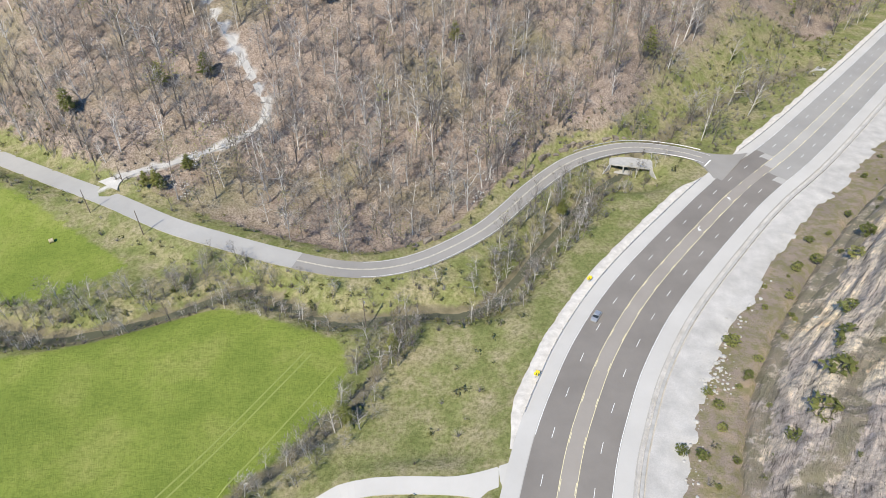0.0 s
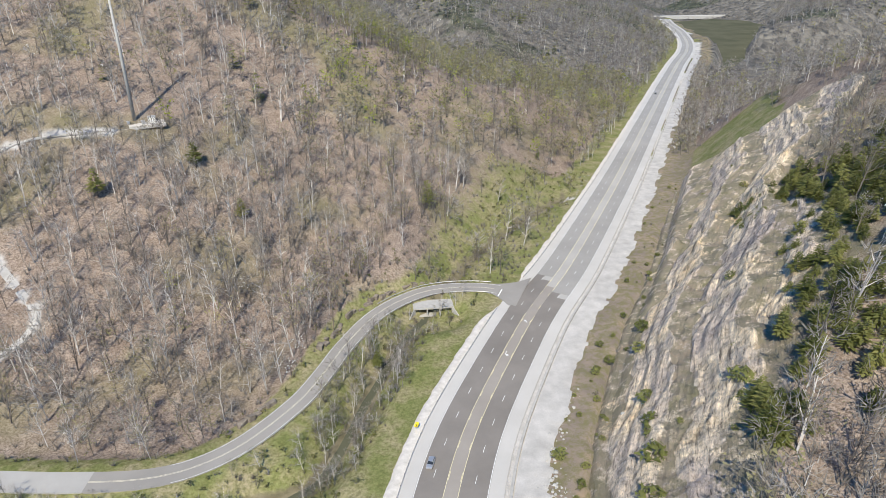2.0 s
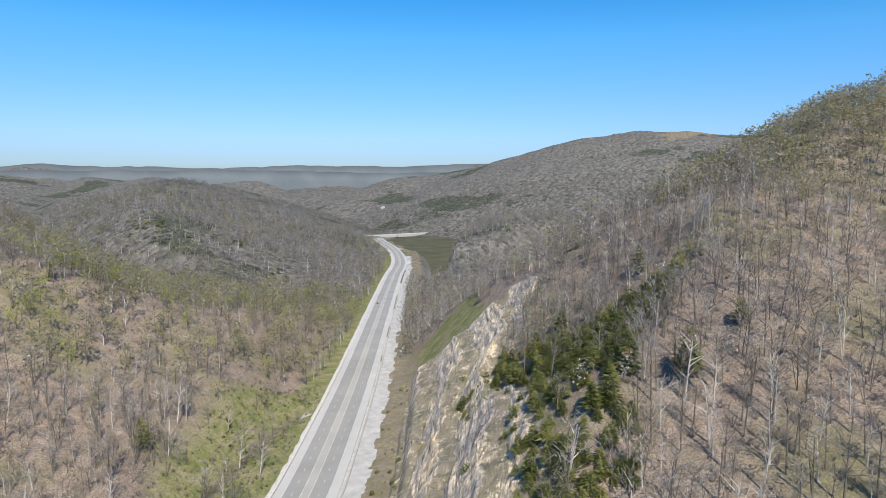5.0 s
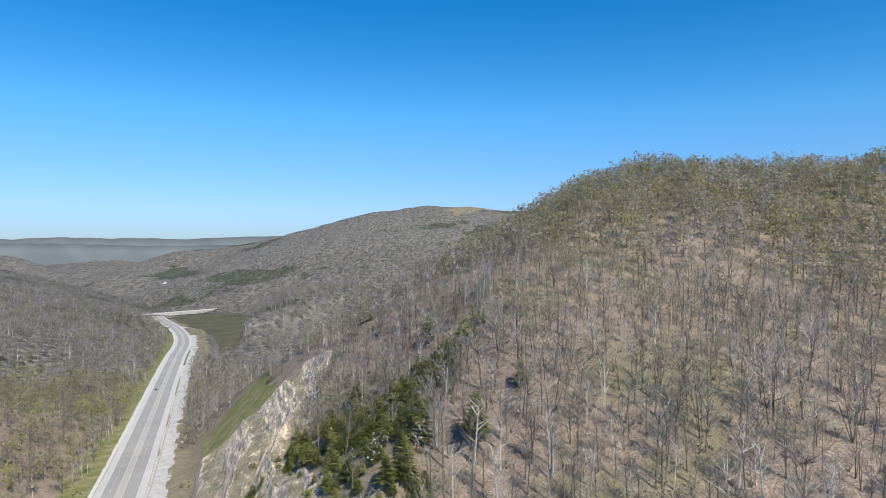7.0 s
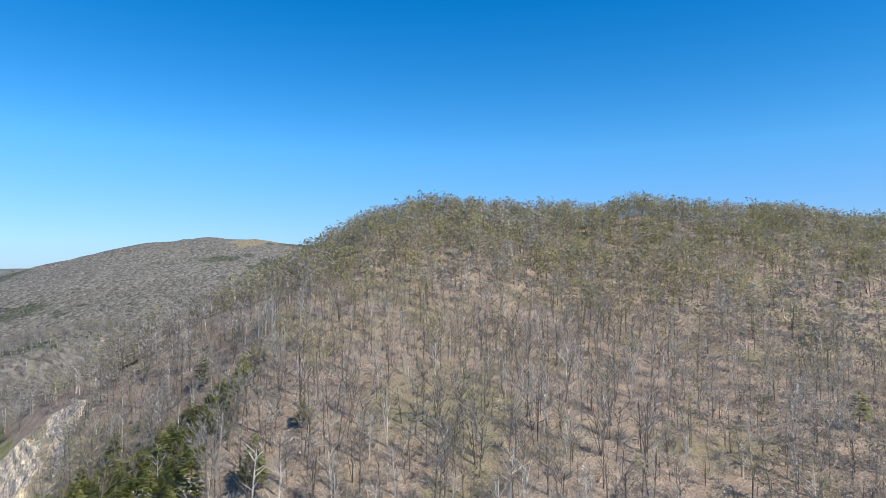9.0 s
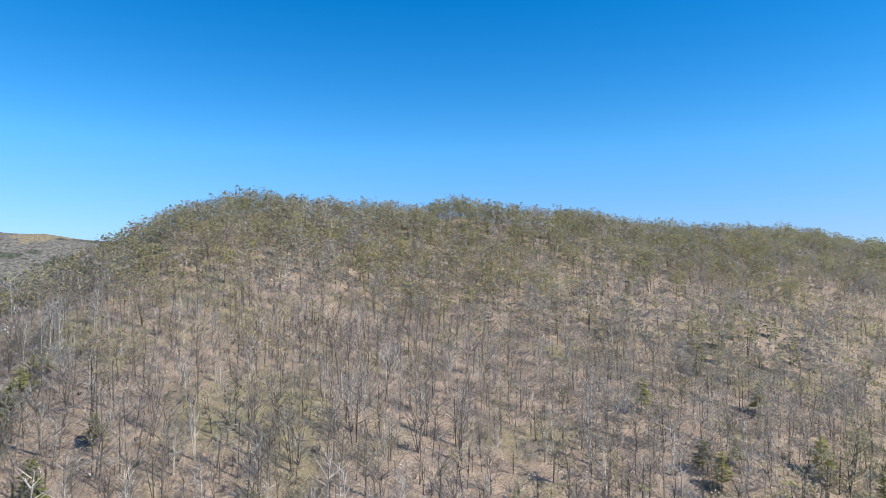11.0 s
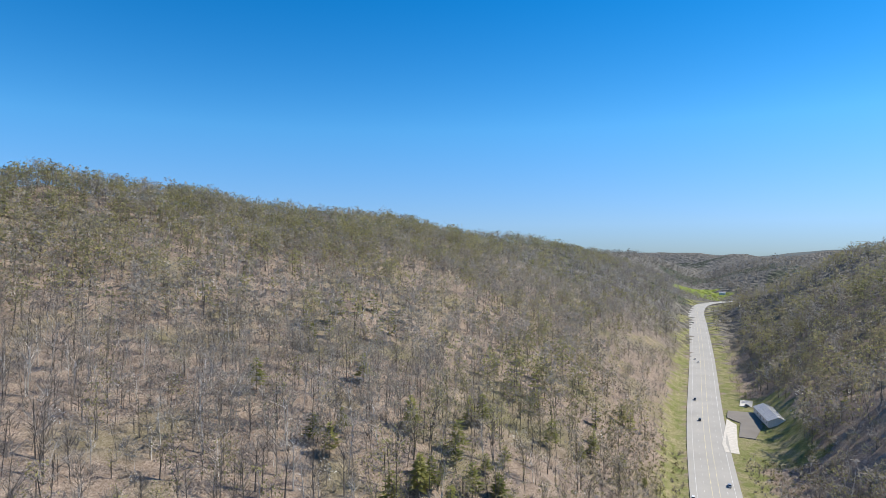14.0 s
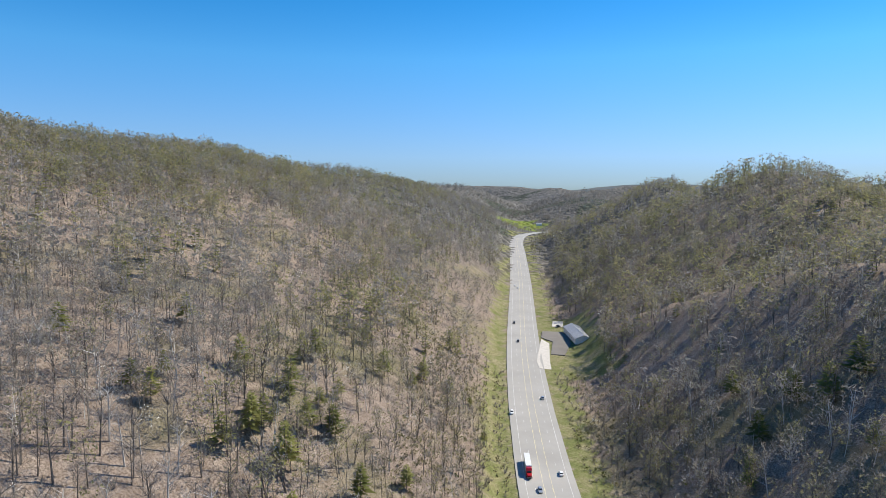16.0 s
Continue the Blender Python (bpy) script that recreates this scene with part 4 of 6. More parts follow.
def woods_mask(x, y):
    """0 where nothing tall grows, 1 in closed woods."""
    d, hz, at = along(HIGHWAY, x, y)
    q_side = np.abs(along(SIDE_ROAD, x, y)[0])
    q_track = np.abs(along(GRAVEL_TRACK, x, y)[0])
    q_creek = np.abs(along(CREEK, x, y)[0])
    q_drive = np.abs(along(DRIVE, x, y)[0])
    q_ditch = np.abs(along(DITCH, x, y)[0])
    m = np.ones(x.shape)
    free = natural(x, y) - cut_profile(d, hz, at, y)
    m[(d > -22) & (d < 26)] = 0
    m[(d > 0) & (d < crest_of(at) + 3) & (free > -1.5) & (y > -60) & (y < 300) & (x < 330)] = 0.0
    m[(d > 0) & (d < 42) & (y > -60) & (y < 300)] = 0
    m[(d > 25) & (d < 80) & (y > 258) & (y < 345)] = 0.02
    m[(d < 0) & (d > -62) & (y > 212) & (y < 345)] *= 0.22
    m[(q_side < 8) | (q_track < 4.5) | (q_drive < 6)] = 0
    m[(y < -60) & (d < 0) & (d > -36)] *= 0.7
    m[(y < -60) & (d > -22) & (d < 22)] = 0
    valley = in_poly(VALLEY, x, y)
    m[valley] = 0
    # thickets along the creek and the ditch
    m[valley & (q_creek > 3.2) & (q_creek < 9) & (x < -45)] = 0.9
    m[valley & (q_creek > 3.2) & (q_creek < 7) & (x >= -45) & (x < 16)] = 0.25
    m[valley & (q_creek > 2.5) & (q_creek < 12) & (x >= 16) & (d < -24)] = 0.95
    m[valley & (q_ditch < 6) & (q_ditch > 1) & (y > 66)] = 0.8
    m[in_poly(FIELD_A, x, y) | in_poly(FIELD_B, x, y)] = 0
    m[in_poly([(-128, 188), (-118, 200), (-100, 208), (-90, 200), (-60, 168), (-50, 158), (-110, 182)], x, y)] *= 0.5
    m[in_poly(LAKE, x, y) | ((d > 0) & (d < 75) & (y > 700) & (y < 1450))] = 0
    m[(d >= 75) & (d < 130) & (y > 640) & (y < 1000)] *= 0.4
    m[in_poly([(690, -1320), (800, -1350), (870, -1450), (850, -1570), (740, -1480)], x, y)] = 0
    m[in_poly([(2500, 1350), (2750, 1360), (3000, 1180), (2950, 1050), (2700, 1180), (2450, 1230)], x, y)] = 0.03
    m[in_poly([(250, -520), (222, -505), (192, -462), (176, -390), (212, -378), (260, -480)], x, y)] = 0
    m[in_poly([(362, -528), (378, -524), (403, -615), (398, -640), (376, -600)], x, y) | in_poly([(312, -415), (324, -472), (313, -455), (306, -425)], x, y)] = 0
    m[(d < -20) & (d > -50) & (y > -525) & (y < -385)] = 0
    m[np.hypot(x + 34, y - 326) < 7] = 0
    return m, d, free


def kinds(x, y, d, free):
    """Which kind stands where: 0 bare, 1 budding, 2 lime green, 3 pine, 4 blossom."""
    k = np.zeros(len(x), int)
    u = rt.uniform(size=len(x))
    z = terrain(x, y)
    patch = value_noise(x, y, 110, 31) + 0.5 * value_noise(x, y, 40, 32)
    west = step01(0, -40, d)
    bud = 0.05 + 0.22 * step01(0.1, 0.7, patch) + 0.55 * step01(85, 150, z) * (d > 0) + (0.10 + 0.34 * west) * step01(-70, -190, y)
    north = in_poly([(60, 340), (200, 330), (420, 560), (500, 760), (250, 800), (60, 600)], x, y)
    bud = np.where(north, 0.62, bud)
    k[u < bud] = 1
    k[(u > 0.962 - 0.09 * north - 0.02 * (y < -100)) & (u < 0.975)] = 2
    k[in_poly([(280, 540), (420, 640), (520, 800), (420, 860), (300, 700)], x, y) & (u > 0.72)] = 3
    belt = in_poly(PINE_BELT, x, y)
    k[belt & (u < 0.82)] = 3
    # green and budding mixture on the lower slope beside the highway
    low_slope = (d > 22) & (d < 120) & (y < -110) & (y > -360)
    patchy = value_noise(x, y, 30, 35) + 0.4 * value_noise(x, y, 12, 36)
    k[low_slope & (u < 0.66)] = 1
    k[low_slope & (patchy > 0.1) & (u > 0.56) & (u < 0.72)] = 3
    k[low_slope & (u > 0.93) & (u < 0.965)] = 2
    k[in_poly([(-125, 186), (-100, 208), (-70, 206), (-64, 182), (-90, 172)], x, y) & (u < 0.5)] = 1
    k[(u > 0.964 - 0.035 * (y < -100)) & (u < 0.974)] = 3
    grove = (value_noise(x, y, 90, 33) > 0.72) & ((y < -150) | (x > 330))
    grove |= (x > 1300) & (value_noise(x, y, 240, 34) > 0.42)
    k[grove & (u > 0.55)] = 3
    k[(u > 0.974 - 0.016 * ((x > 140) & (x < 400) & (y > -260) & (y < 60)))] = 4
    return k, z, belt


class Batch:
    """Collects copies of small templates into one mesh."""

    def __init__(self, name, mats, label, category):
        self.name, self.mats, self.label, self.category = name, mats, label, category
        self.v, self.m, self.t, self.n = [], [], [], []

    def add(self, templates, x, y, z, h, wide=1.0):
        pick = rt.randint(len(templates), size=len(x))
        a = rt.uniform(0, 2 * np.pi, len(x))
        for t, (tri, mat) in enumerate(templates):
            s = pick == t
            if not s.any():
                continue
            c, sn, hh = np.cos(a[s]), np.sin(a[s]), h[s]
            p = tri.reshape(-1, 3)
            px = (p[None, :, 0] * c[:, None] - p[None, :, 1] * sn[:, None]) * hh[:, None] * wide + x[s][:, None]
            py = (p[None, :, 0] * sn[:, None] + p[None, :, 1] * c[:, None]) * hh[:, None] * wide + y[s][:, None]
            pz = p[None, :, 2] * hh[:, None] + z[s][:, None]
            # tufts of a crown share its rounded form
            flat = np.cross(tri[:, 1] - tri[:, 0], tri[:, 2] - tri[:, 0])
            dome = p - np.array([0, 0, 0.42])
            dome = dome / (np.linalg.norm(dome, axis=1)[:, None] + 1e-12) + np.array([0, 0, 0.55])
            n = np.where((np.repeat(mat, 3) == 2)[:, None], dome, np.repeat(flat, 3, 0))
            n = n / (np.linalg.norm(n, axis=1)[:, None] + 1e-12)
            nx = n[None, :, 0] * c[:, None] - n[None, :, 1] * sn[:, None]
            ny = n[None, :, 0] * sn[:, None] + n[None, :, 1] * c[:, None]
            self.n.append(np.stack([nx, ny, np.broadcast_to(n[None, :, 2], nx.shape)], -1).reshape(-1, 3).astype(np.float32))
            self.v.append(np.stack([px, py, pz], -1).reshape(-1, 3).astype(np.float32))
            self.m.append(np.tile(mat, s.sum()))
            self.t.append(np.repeat(rt.uniform(size=s.sum()), len(p)).astype(np.float32))

    def build(self):
        v, m = np.vstack(self.v), np.concatenate(self.m)
        ob = link_mesh(self.name, v, np.arange(len(v)), np.full(len(m), 3), self.mats, m)
        a = ob.data.attributes.new("tree", "FLOAT", "POINT")
        a.data.foreach_set("value", np.concatenate(self.t))
        a = ob.data.attributes.new("custom_normal", "FLOAT_VECTOR", "POINT")
        a.data.foreach_set("vector", np.vstack(self.n).ravel())
        return tagged(ob, self.label, self.category, kind="stuff")


def make_templates(n, fn, *args, **kw):
    return [fn(np.random.RandomState(100 + i), *args, **kw) for i in range(n)]


BARE = [make_templates(14, broadleaf, 15, 112, 0.115, 0.0088, spread=0.28, clumps=9, thick=0.8), make_templates(14, broadleaf, 10, 52, 0.14, 0.0135, 20, 0.036, spread=0.285, clumps=8, thick=0.85), make_templates(9, broadleaf, 2, 26, 0.17, 0.026, 18, 0.055, spread=0.30, clumps=7, thick=0.9), make_templates(6, broadleaf, 0, 16, 0.2, 0.05, spread=0.29, clumps=6)]
DENSE = [make_templates(14, broadleaf, 10, 70, 0.115, 0.0088, 104, 0.027, spread=0.30, clumps=10, thick=0.7), make_templates(14, broadleaf, 5, 24, 0.14, 0.0135, 60, 0.049, spread=0.31, clumps=9, thick=0.7)] + BARE[2:]
BUD = [make_templates(12, broadleaf, 9, 36, 0.12, 0.008, 130, 0.027, spread=0.29, clumps=9), make_templates(12, broadleaf, 4, 14, 0.14, 0.013, 76, 0.047, spread=0.31, clumps=9, thick=0.8), make_templates(7, broadleaf, 1, 8, 0.17, 0.022, 34, 0.068, spread=0.31, clumps=7), make_templates(5, broadleaf, 0, 4, 0.2, 0.05, 14, 0.11, spread=0.30, clumps=6)]
PINE = [make_templates(8, conifer, 12, 10, 0.36, 0.24, 0.085), make_templates(6, conifer, 8, 6, 0.26, 0.08, 0.11), make_templates(5, conifer, 5, 5, 0.27, 0.08, 0.17), make_templates(4, conifer, 3, 4, 0.28, 0.1, 0.28)]
YOUNG_PINE = make_templates(10, conifer, 13, 10, 0.34, 0.06, 0.07)
BLOSSOM = [make_templates(6, broadleaf, 6, 16, 0.18, 0.012, 60, 0.04, spread=0.34), make_templates(5, broadleaf, 2, 6, 0.2, 0.02, 22, 0.07, spread=0.34), make_templates(4, broadleaf, 0, 2, 0.2, 0.04, 8, 0.11), make_templates(3, broadleaf, 0, 1, 0.2, 0.06, 4, 0.15)]


def with_pale_bark(sets, every):
    """The same trees, of which one in every so many has a pale trunk."""
    return [[(tri, np.where((mat == 0) & (i % every == 0), 3, mat)) for i, (tri, mat) in enumerate(one)] for one in sets]


LIME = make_templates(6, broadleaf, 8, 20, 0.12, 0.008, 190, 0.032, spread=0.27, clumps=9)
BARE_WEST = with_pale_bark(BARE, 2)
BARE = with_pale_bark(BARE, 5)
DENSE = with_pale_bark(DENSE, 6)
bare_woods = Batch("bare_woods", [M_BARK, M_TWIG, M_TWIG_HAZE, M_BARK_PALE], "leafless grey-brown woods in early spring", "trees")
bud_woods = Batch("budding_woods", [M_BARK, M_TWIG, M_BUD], "trees with yellow-green spring buds in the woods", "trees")
lime_woods = Batch("lime_green_trees", [M_BARK, M_TWIG, M_LIME], "bright lime green young-leaved trees", "trees")
pine_woods = Batch("pine_woods", [M_BARK, M_TWIG, M_PINE], "dark green pines and cedars", "trees")
far_woods = Batch("distant_woods", [M_BARK, M_FAR_CROWN, M_FAR_CROWN], "bare grey-brown woods on the distant hills", "trees")
far_pines = Batch("distant_pines", [M_BARK, M_TWIG, M_FAR_PINE], "dark conifer stands on the distant hills", "trees")
blossom = Batch("blossom_trees", [M_BARK, M_TWIG, M_BLOSSOM], "small white-blossomed trees among bare woods", "trees")

near_trees = []
for lod, (r0, r1, step) in enumerate(((0, 330, 6.8), (330, 800, 8.5), (800, 1700, 12.0), (1700, 2300, 18.0))):
    x, y = scatter(r0, r1, step)
    m, d, free = woods_mask(x, y)
    keep = rt.uniform(size=len(x)) < m
    x, y, d, free = x[keep], y[keep], d[keep], free[keep]
    k, z, belt = kinds(x, y, d, free)
    bearing = np.degrees(np.arctan2(EYE_AT[0] - x, y - EYE_AT[1]))
    vis = (seen(x, y, z, 26) | (np.hypot(x, y) < 420)) & ((bearing < 41) | (bearing > 178) | (np.hypot(x, y) < 60))
    x, y, z, d, k, belt = x[vis], y[vis], z[vis], d[vis], k[vis], belt[vis]
    h = (9.5 + 14 * rt.beta(2.2, 1.7, len(x))) * (1.0, 1.0, 1.0, 0.8)[lod] * (1 + 0.2 * value_noise(x, y, 38, 81) + 0.1 * value_noise(x, y, 16, 82))
    h = h * np.where(in_poly(VALLEY, x, y), 0.55, 1.0)
    wide = (1.08, 1.22, 1.35, 1.6)[lod]
    h = h * np.where(belt & (k == 3), 0.62, 1.0)
    q_south = np.abs(along(SOUTH_CREEK, x, y)[0])
    h = h * np.where((q_south < 12) & (y < -380), 0.5, 1.0) * np.where((y < -60) & (d > -40) & (d < 36), 0.65, 1.0)
    # low growth round the cleared ground and below the far meadow
    low = in_poly([(300, -395), (330, -395), (385, -500), (430, -620), (420, -700), (365, -660), (330, -560), (255, -400), (280, -380)], x, y) | in_poly([(560, -1120), (720, -1180), (880, -1430), (740, -1480), (640, -1330)], x, y)
    h = h * np.where(low, 0.65, 1.0) * np.where((d < -20) & (d > -85) & (y > -400) & (y < -330), 0.5, 1.0)
    if lod == 3:
        z = z - 3.0
        k[k == 4] = 0
    if lod == 2:
        k[(k == 4) & (rt.uniform(size=len(x)) < 0.7)] = 0
    if lod == 0:
        # the foremost trees of the slope above the cutting become things of their own
        zone = in_poly([(105, -70), (128, 20), (150, 70), (190, 105), (235, 60), (225, -60), (180, -130), (120, -120)], x, y) & (k == 0)
        pick = np.flatnonzero(zone)[:280]
        near_trees = [(x[i], y[i], z[i], h[i]) for i in pick]
        rest = np.ones(len(x), bool)
        rest[pick] = False
        x, y, z, d, k, h = x[rest], y[rest], z[rest], d[rest], k[rest], h[rest]
    west = (x < 150) & (y > 90)
    k = np.where((k == 0) & west, 5, np.where((k == 0) & ((y < -50) | (z > 112)), 6, k))
    plan = ((0, bare_woods, BARE, 1.0), (6, bare_woods, DENSE, 1.0), (5, bare_woods, BARE_WEST, 1.0), (1, bud_woods, BUD, 0.95), (2, lime_woods, BUD, 0.85), (3, pine_woods, PINE, 0.68), (4, blossom, BLOSSOM, 0.45))
    if lod == 3:
        plan = ((0, far_woods, BARE, 1.0), (5, far_woods, BARE, 1.0), (6, far_woods, BARE, 1.0), (1, far_woods, BUD, 1.0), (2, far_woods, BUD, 0.85), (3, far_pines, PINE, 0.7))
    for kind, batch, temps, size in plan:
        s = k == kind
        if s.any():
            batch.add(temps[lod], x[s], y[s], z[s], h[s] * size, wide)
# closed growth along the ridge above the valley
x, y = scatter(330, 800, 9.5)
d = along(HIGHWAY, x, y)[0]
z = terrain(x, y)
s = (d > 0) & (x > 300) & (z > 122 + 30 * value_noise(x, y, 60, 83) + 14 * rt.uniform(-1, 1, len(x))) & seen(x, y, z, 16)
x, y, z = x[s], y[s], z[s]
tall = rt.uniform(12, 21, len(x))
pick = rt.uniform(size=len(x)) < 0.6
bud_woods.add(BUD[1], x[pick], y[pick], z[pick], tall[pick], 1.3)
bare_woods.add(DENSE[1], x[~pick], y[~pick], z[~pick], tall[~pick], 1.3)
# single trees that stand out: white blossom on the east slope, lime green above the highway
for spots, batch, temps, tall in (([(181, 114), (181, 100), (203, 75), (207, 69), (241, 78), (306, 45), (-86.7, 214.2), (-90, 215.5), (-88.5, 181), (-80, 190)], blossom, BLOSSOM[0], 8.5), ([(-104.2, 186.4), (-101, 187.5), (-98.5, 185.6), (-92, 196)], pine_woods, PINE[0], 7.0), ([(73, 379), (98, 424), (51, 354), (80, 390), (105, 432), (62, 366)], lime_woods, LIME, 17.0)):
    xy = np.array(spots, float)
    batch.add(temps, xy[:, 0], xy[:, 1], terrain(xy[:, 0], xy[:, 1]), np.full(len(xy), tall), 1.2)
# low scrub: field edges, creek banks, verges and the shrubby strip by the highway
SCRUB = make_templates(8, shrub, 6, 16, 0.24)
BRUSH = make_templates(8, shrub, 26, 3, 0.15)
scrub = Batch("scrub", [M_BARK, M_TWIG, M_SCRUB], "low scrub and brambles along banks and verges", "scrub")
x, y = scatter(0, 420, 2.6)
d, hz, _ = along(HIGHWAY, x, y)
q_creek, q_ditch = np.abs(along(CREEK, x, y)[0]), np.abs(along(DITCH, x, y)[0])
q_side, q_drive = np.abs(along(SIDE_ROAD, x, y)[0]), np.abs(along(DRIVE, x, y)[0])
m = np.zeros(len(x))
m[(q_creek < 10) & (q_creek > 2.8)] = 0.75
m[(q_ditch < 6) & (q_ditch > 0.8)] = 0.6
m[(q_side < 14) & (q_side > 5)] = np.maximum(m[(q_side < 14) & (q_side > 5)], 0.22)
m[(d < -17) & (d > -62) & (x > 70) & (y > 205) & (y < 345)] = 0.5
m[(d < -24) & (d > -34) & (y > 60) & (y < 200)] = np.maximum(m[(d < -24) & (d > -34) & (y > 60) & (y < 200)], 0.25)
m[(d > 27) & (d < 40) & (y > -40) & (y < 300)] = 0.05
m[(d > 15) & (d < 60) & (y < -70)] = 0.75
m[(d < -16) & (d > -60) & (y < -70)] = 0.7
m[(q_side < 26) & (q_side > 6) & (terrain(x, y) > -2.2) & (d < -30)] = 0.65
m[(q_side < 5) | (q_drive < 4) | ((d > -18) & (d < 13))] = 0
m[in_poly(FIELD_A, x, y) | in_poly(FIELD_B, x, y)] = 0.0
keep = rt.uniform(size=len(x)) < m
x, y = x[keep], y[keep]
z = terrain(x, y)
pick = value_noise(x, y, 25, 51) + 0.6 * rt.uniform(-1, 1, len(x)) > 0.05
scrub.add(SCRUB, x[pick], y[pick], z[pick], rt.uniform(0.7, 2.6, pick.sum()))
scrub.add(BRUSH, x[~pick], y[~pick], z[~pick], rt.uniform(1.2, 3.4, (~pick).sum()))
# saplings and brush under the trees
SAPLING = [make_templates(9, shrub, 11, 0, 0.1), make_templates(7, shrub, 6, 0, 0.1)]
for lod, (r0, r1, step) in enumerate(((0, 330, 4.3), (330, 780, 6.0))):
    x, y = scatter(r0, r1, step)
    m, d, free = woods_mask(x, y)
    z = terrain(x, y)
    s = (rt.uniform(size=len(x)) < m * np.where(y < -45, 0.3, np.where((x < 60) & (y > 150), (0.6, 0.25)[lod], (0.4, 0.12)[lod]))) & seen(x, y, z, 12)
    x, y, z = x[s], y[s], z[s]
    bare_woods.add(SAPLING[lod], x, y, z, rt.uniform(2.5, 6.5, len(x)) * (1.0, 1.15)[lod], 0.8)
# thickets along the creek, the ditch and between creek and highway
x, y = scatter(0, 300, 3.0)
d, hz, _ = along(HIGHWAY, x, y)
q_creek, q_ditch, q_side = np.abs(along(CREEK, x, y)[0]), np.abs(along(DITCH, x, y)[0]), np.abs(along(SIDE_ROAD, x, y)[0])
m = np.zeros(len(x))
m[(q_creek > 2.6) & (q_creek < 13) & (x < -40)] = 0.85
m[(q_creek > 3.0) & (q_creek < 9) & (x >= -40) & (x < 16)] = 0.22
m[(q_creek > 1.6) & (q_creek < 9) & (x >= 8) & (y < 212) & (d < -19)] = 0.75
m[(q_ditch < 8) & (q_ditch > 0.6) & (y > 40) & (y < 125)] = 0.75
m[(q_side < 6.5) | in_poly(FIELD_A, x, y) | in_poly(FIELD_B, x, y) | ((np.hypot(x - 67, y - 197) < 13) & (rt.uniform(size=len(x)) < 0.85))] = 0
s = rt.uniform(size=len(x)) < m
x, y = x[s], y[s]
tall = rt.uniform(3.5, 10.0, len(x))
bare_woods.add(BARE_WEST[0], x, y, terrain(x, y), tall, 1.35)
# the pine belt along the top of the cutting
x, y = scatter(0, 360, 3.9)
ragged_x, ragged_y = x + 9 * value_noise(x, y, 14, 61), y + 9 * value_noise(x, y, 14, 62)
s = (rt.uniform(size=len(x)) < 0.45 + 0.6 * step01(-0.4, 0.3, value_noise(x, y, 16, 63))) & in_poly(PINE_BELT, ragged_x, ragged_y)
x, y = x[s], y[s]
pine_woods.add(YOUNG_PINE, x, y, terrain(x, y), rt.uniform(3.2, 7.0, len(x)), 1.6)
pine_woods.add(YOUNG_PINE, np.array([186.0, 183.0, 171.0]), np.array([101.0, 106.0, 97.0]), terrain(np.array([186.0, 183.0, 171.0]), np.array([101.0, 106.0, 97.0])), np.array([15.0, 9.0, 10.0]), 1.2)
for batch in (bare_woods, bud_woods, lime_woods, pine_woods, blossom, far_woods, far_pines, scrub):
    batch.build()


# ---- things ----
def part(name, bm, mat, parent=None, label="", smooth=False):
    me = bpy.data.meshes.new(name)
    bmesh.ops.recalc_face_normals(bm, faces=bm.faces)
    bm.to_mesh(me)
    bm.free()
    me.materials.append(mat)
    for p in me.polygons:
        p.use_smooth = smooth
    ob = new(name, me)
    if parent:
        ob.parent = parent
    if label:
        ob["label"] = label
    return ob


def empty(name, m, label, category, group=""):
    ob = new(name)
    ob.empty_display_size = 0.3
    ob.matrix_world = m
    return tagged(ob, label, category, group)


def box(bm, cx, cy, cz, sx, sy, sz, bevel=0.0):
    r = bmesh.ops.create_cube(bm, size=1.0, matrix=Matrix.Translation((cx, cy, cz)) @ Matrix.Diagonal((sx, sy, sz, 1)))
    if bevel:
        edges = list({e for v in r["verts"] for e in v.link_edges})
        bmesh.ops.bevel(bm, geom=edges, offset=bevel, segments=1, affect="EDGES")
    return bm


def rod(bm, a, b, r0, r1, n=6):
    a, b = Vector(a), Vector(b)
    d = b - a
    m = Matrix.Translation((a + b) / 2) @ d.to_track_quat("Z", "Y").to_matrix().to_4x4()
    bmesh.ops.create_cone(bm, cap_ends=True, segments=n, radius1=r0, radius2=r1, depth=d.length, matrix=m)
    return bm


def ground_z(x, y):
    return float(terrain(np.array([float(x)]), np.array([float(y)]))[0])


def tri_mesh(tris):
    bm = bmesh.new()
    for t in tris:
        bm.faces.new([bm.verts.new(p) for p in t])
    return bm


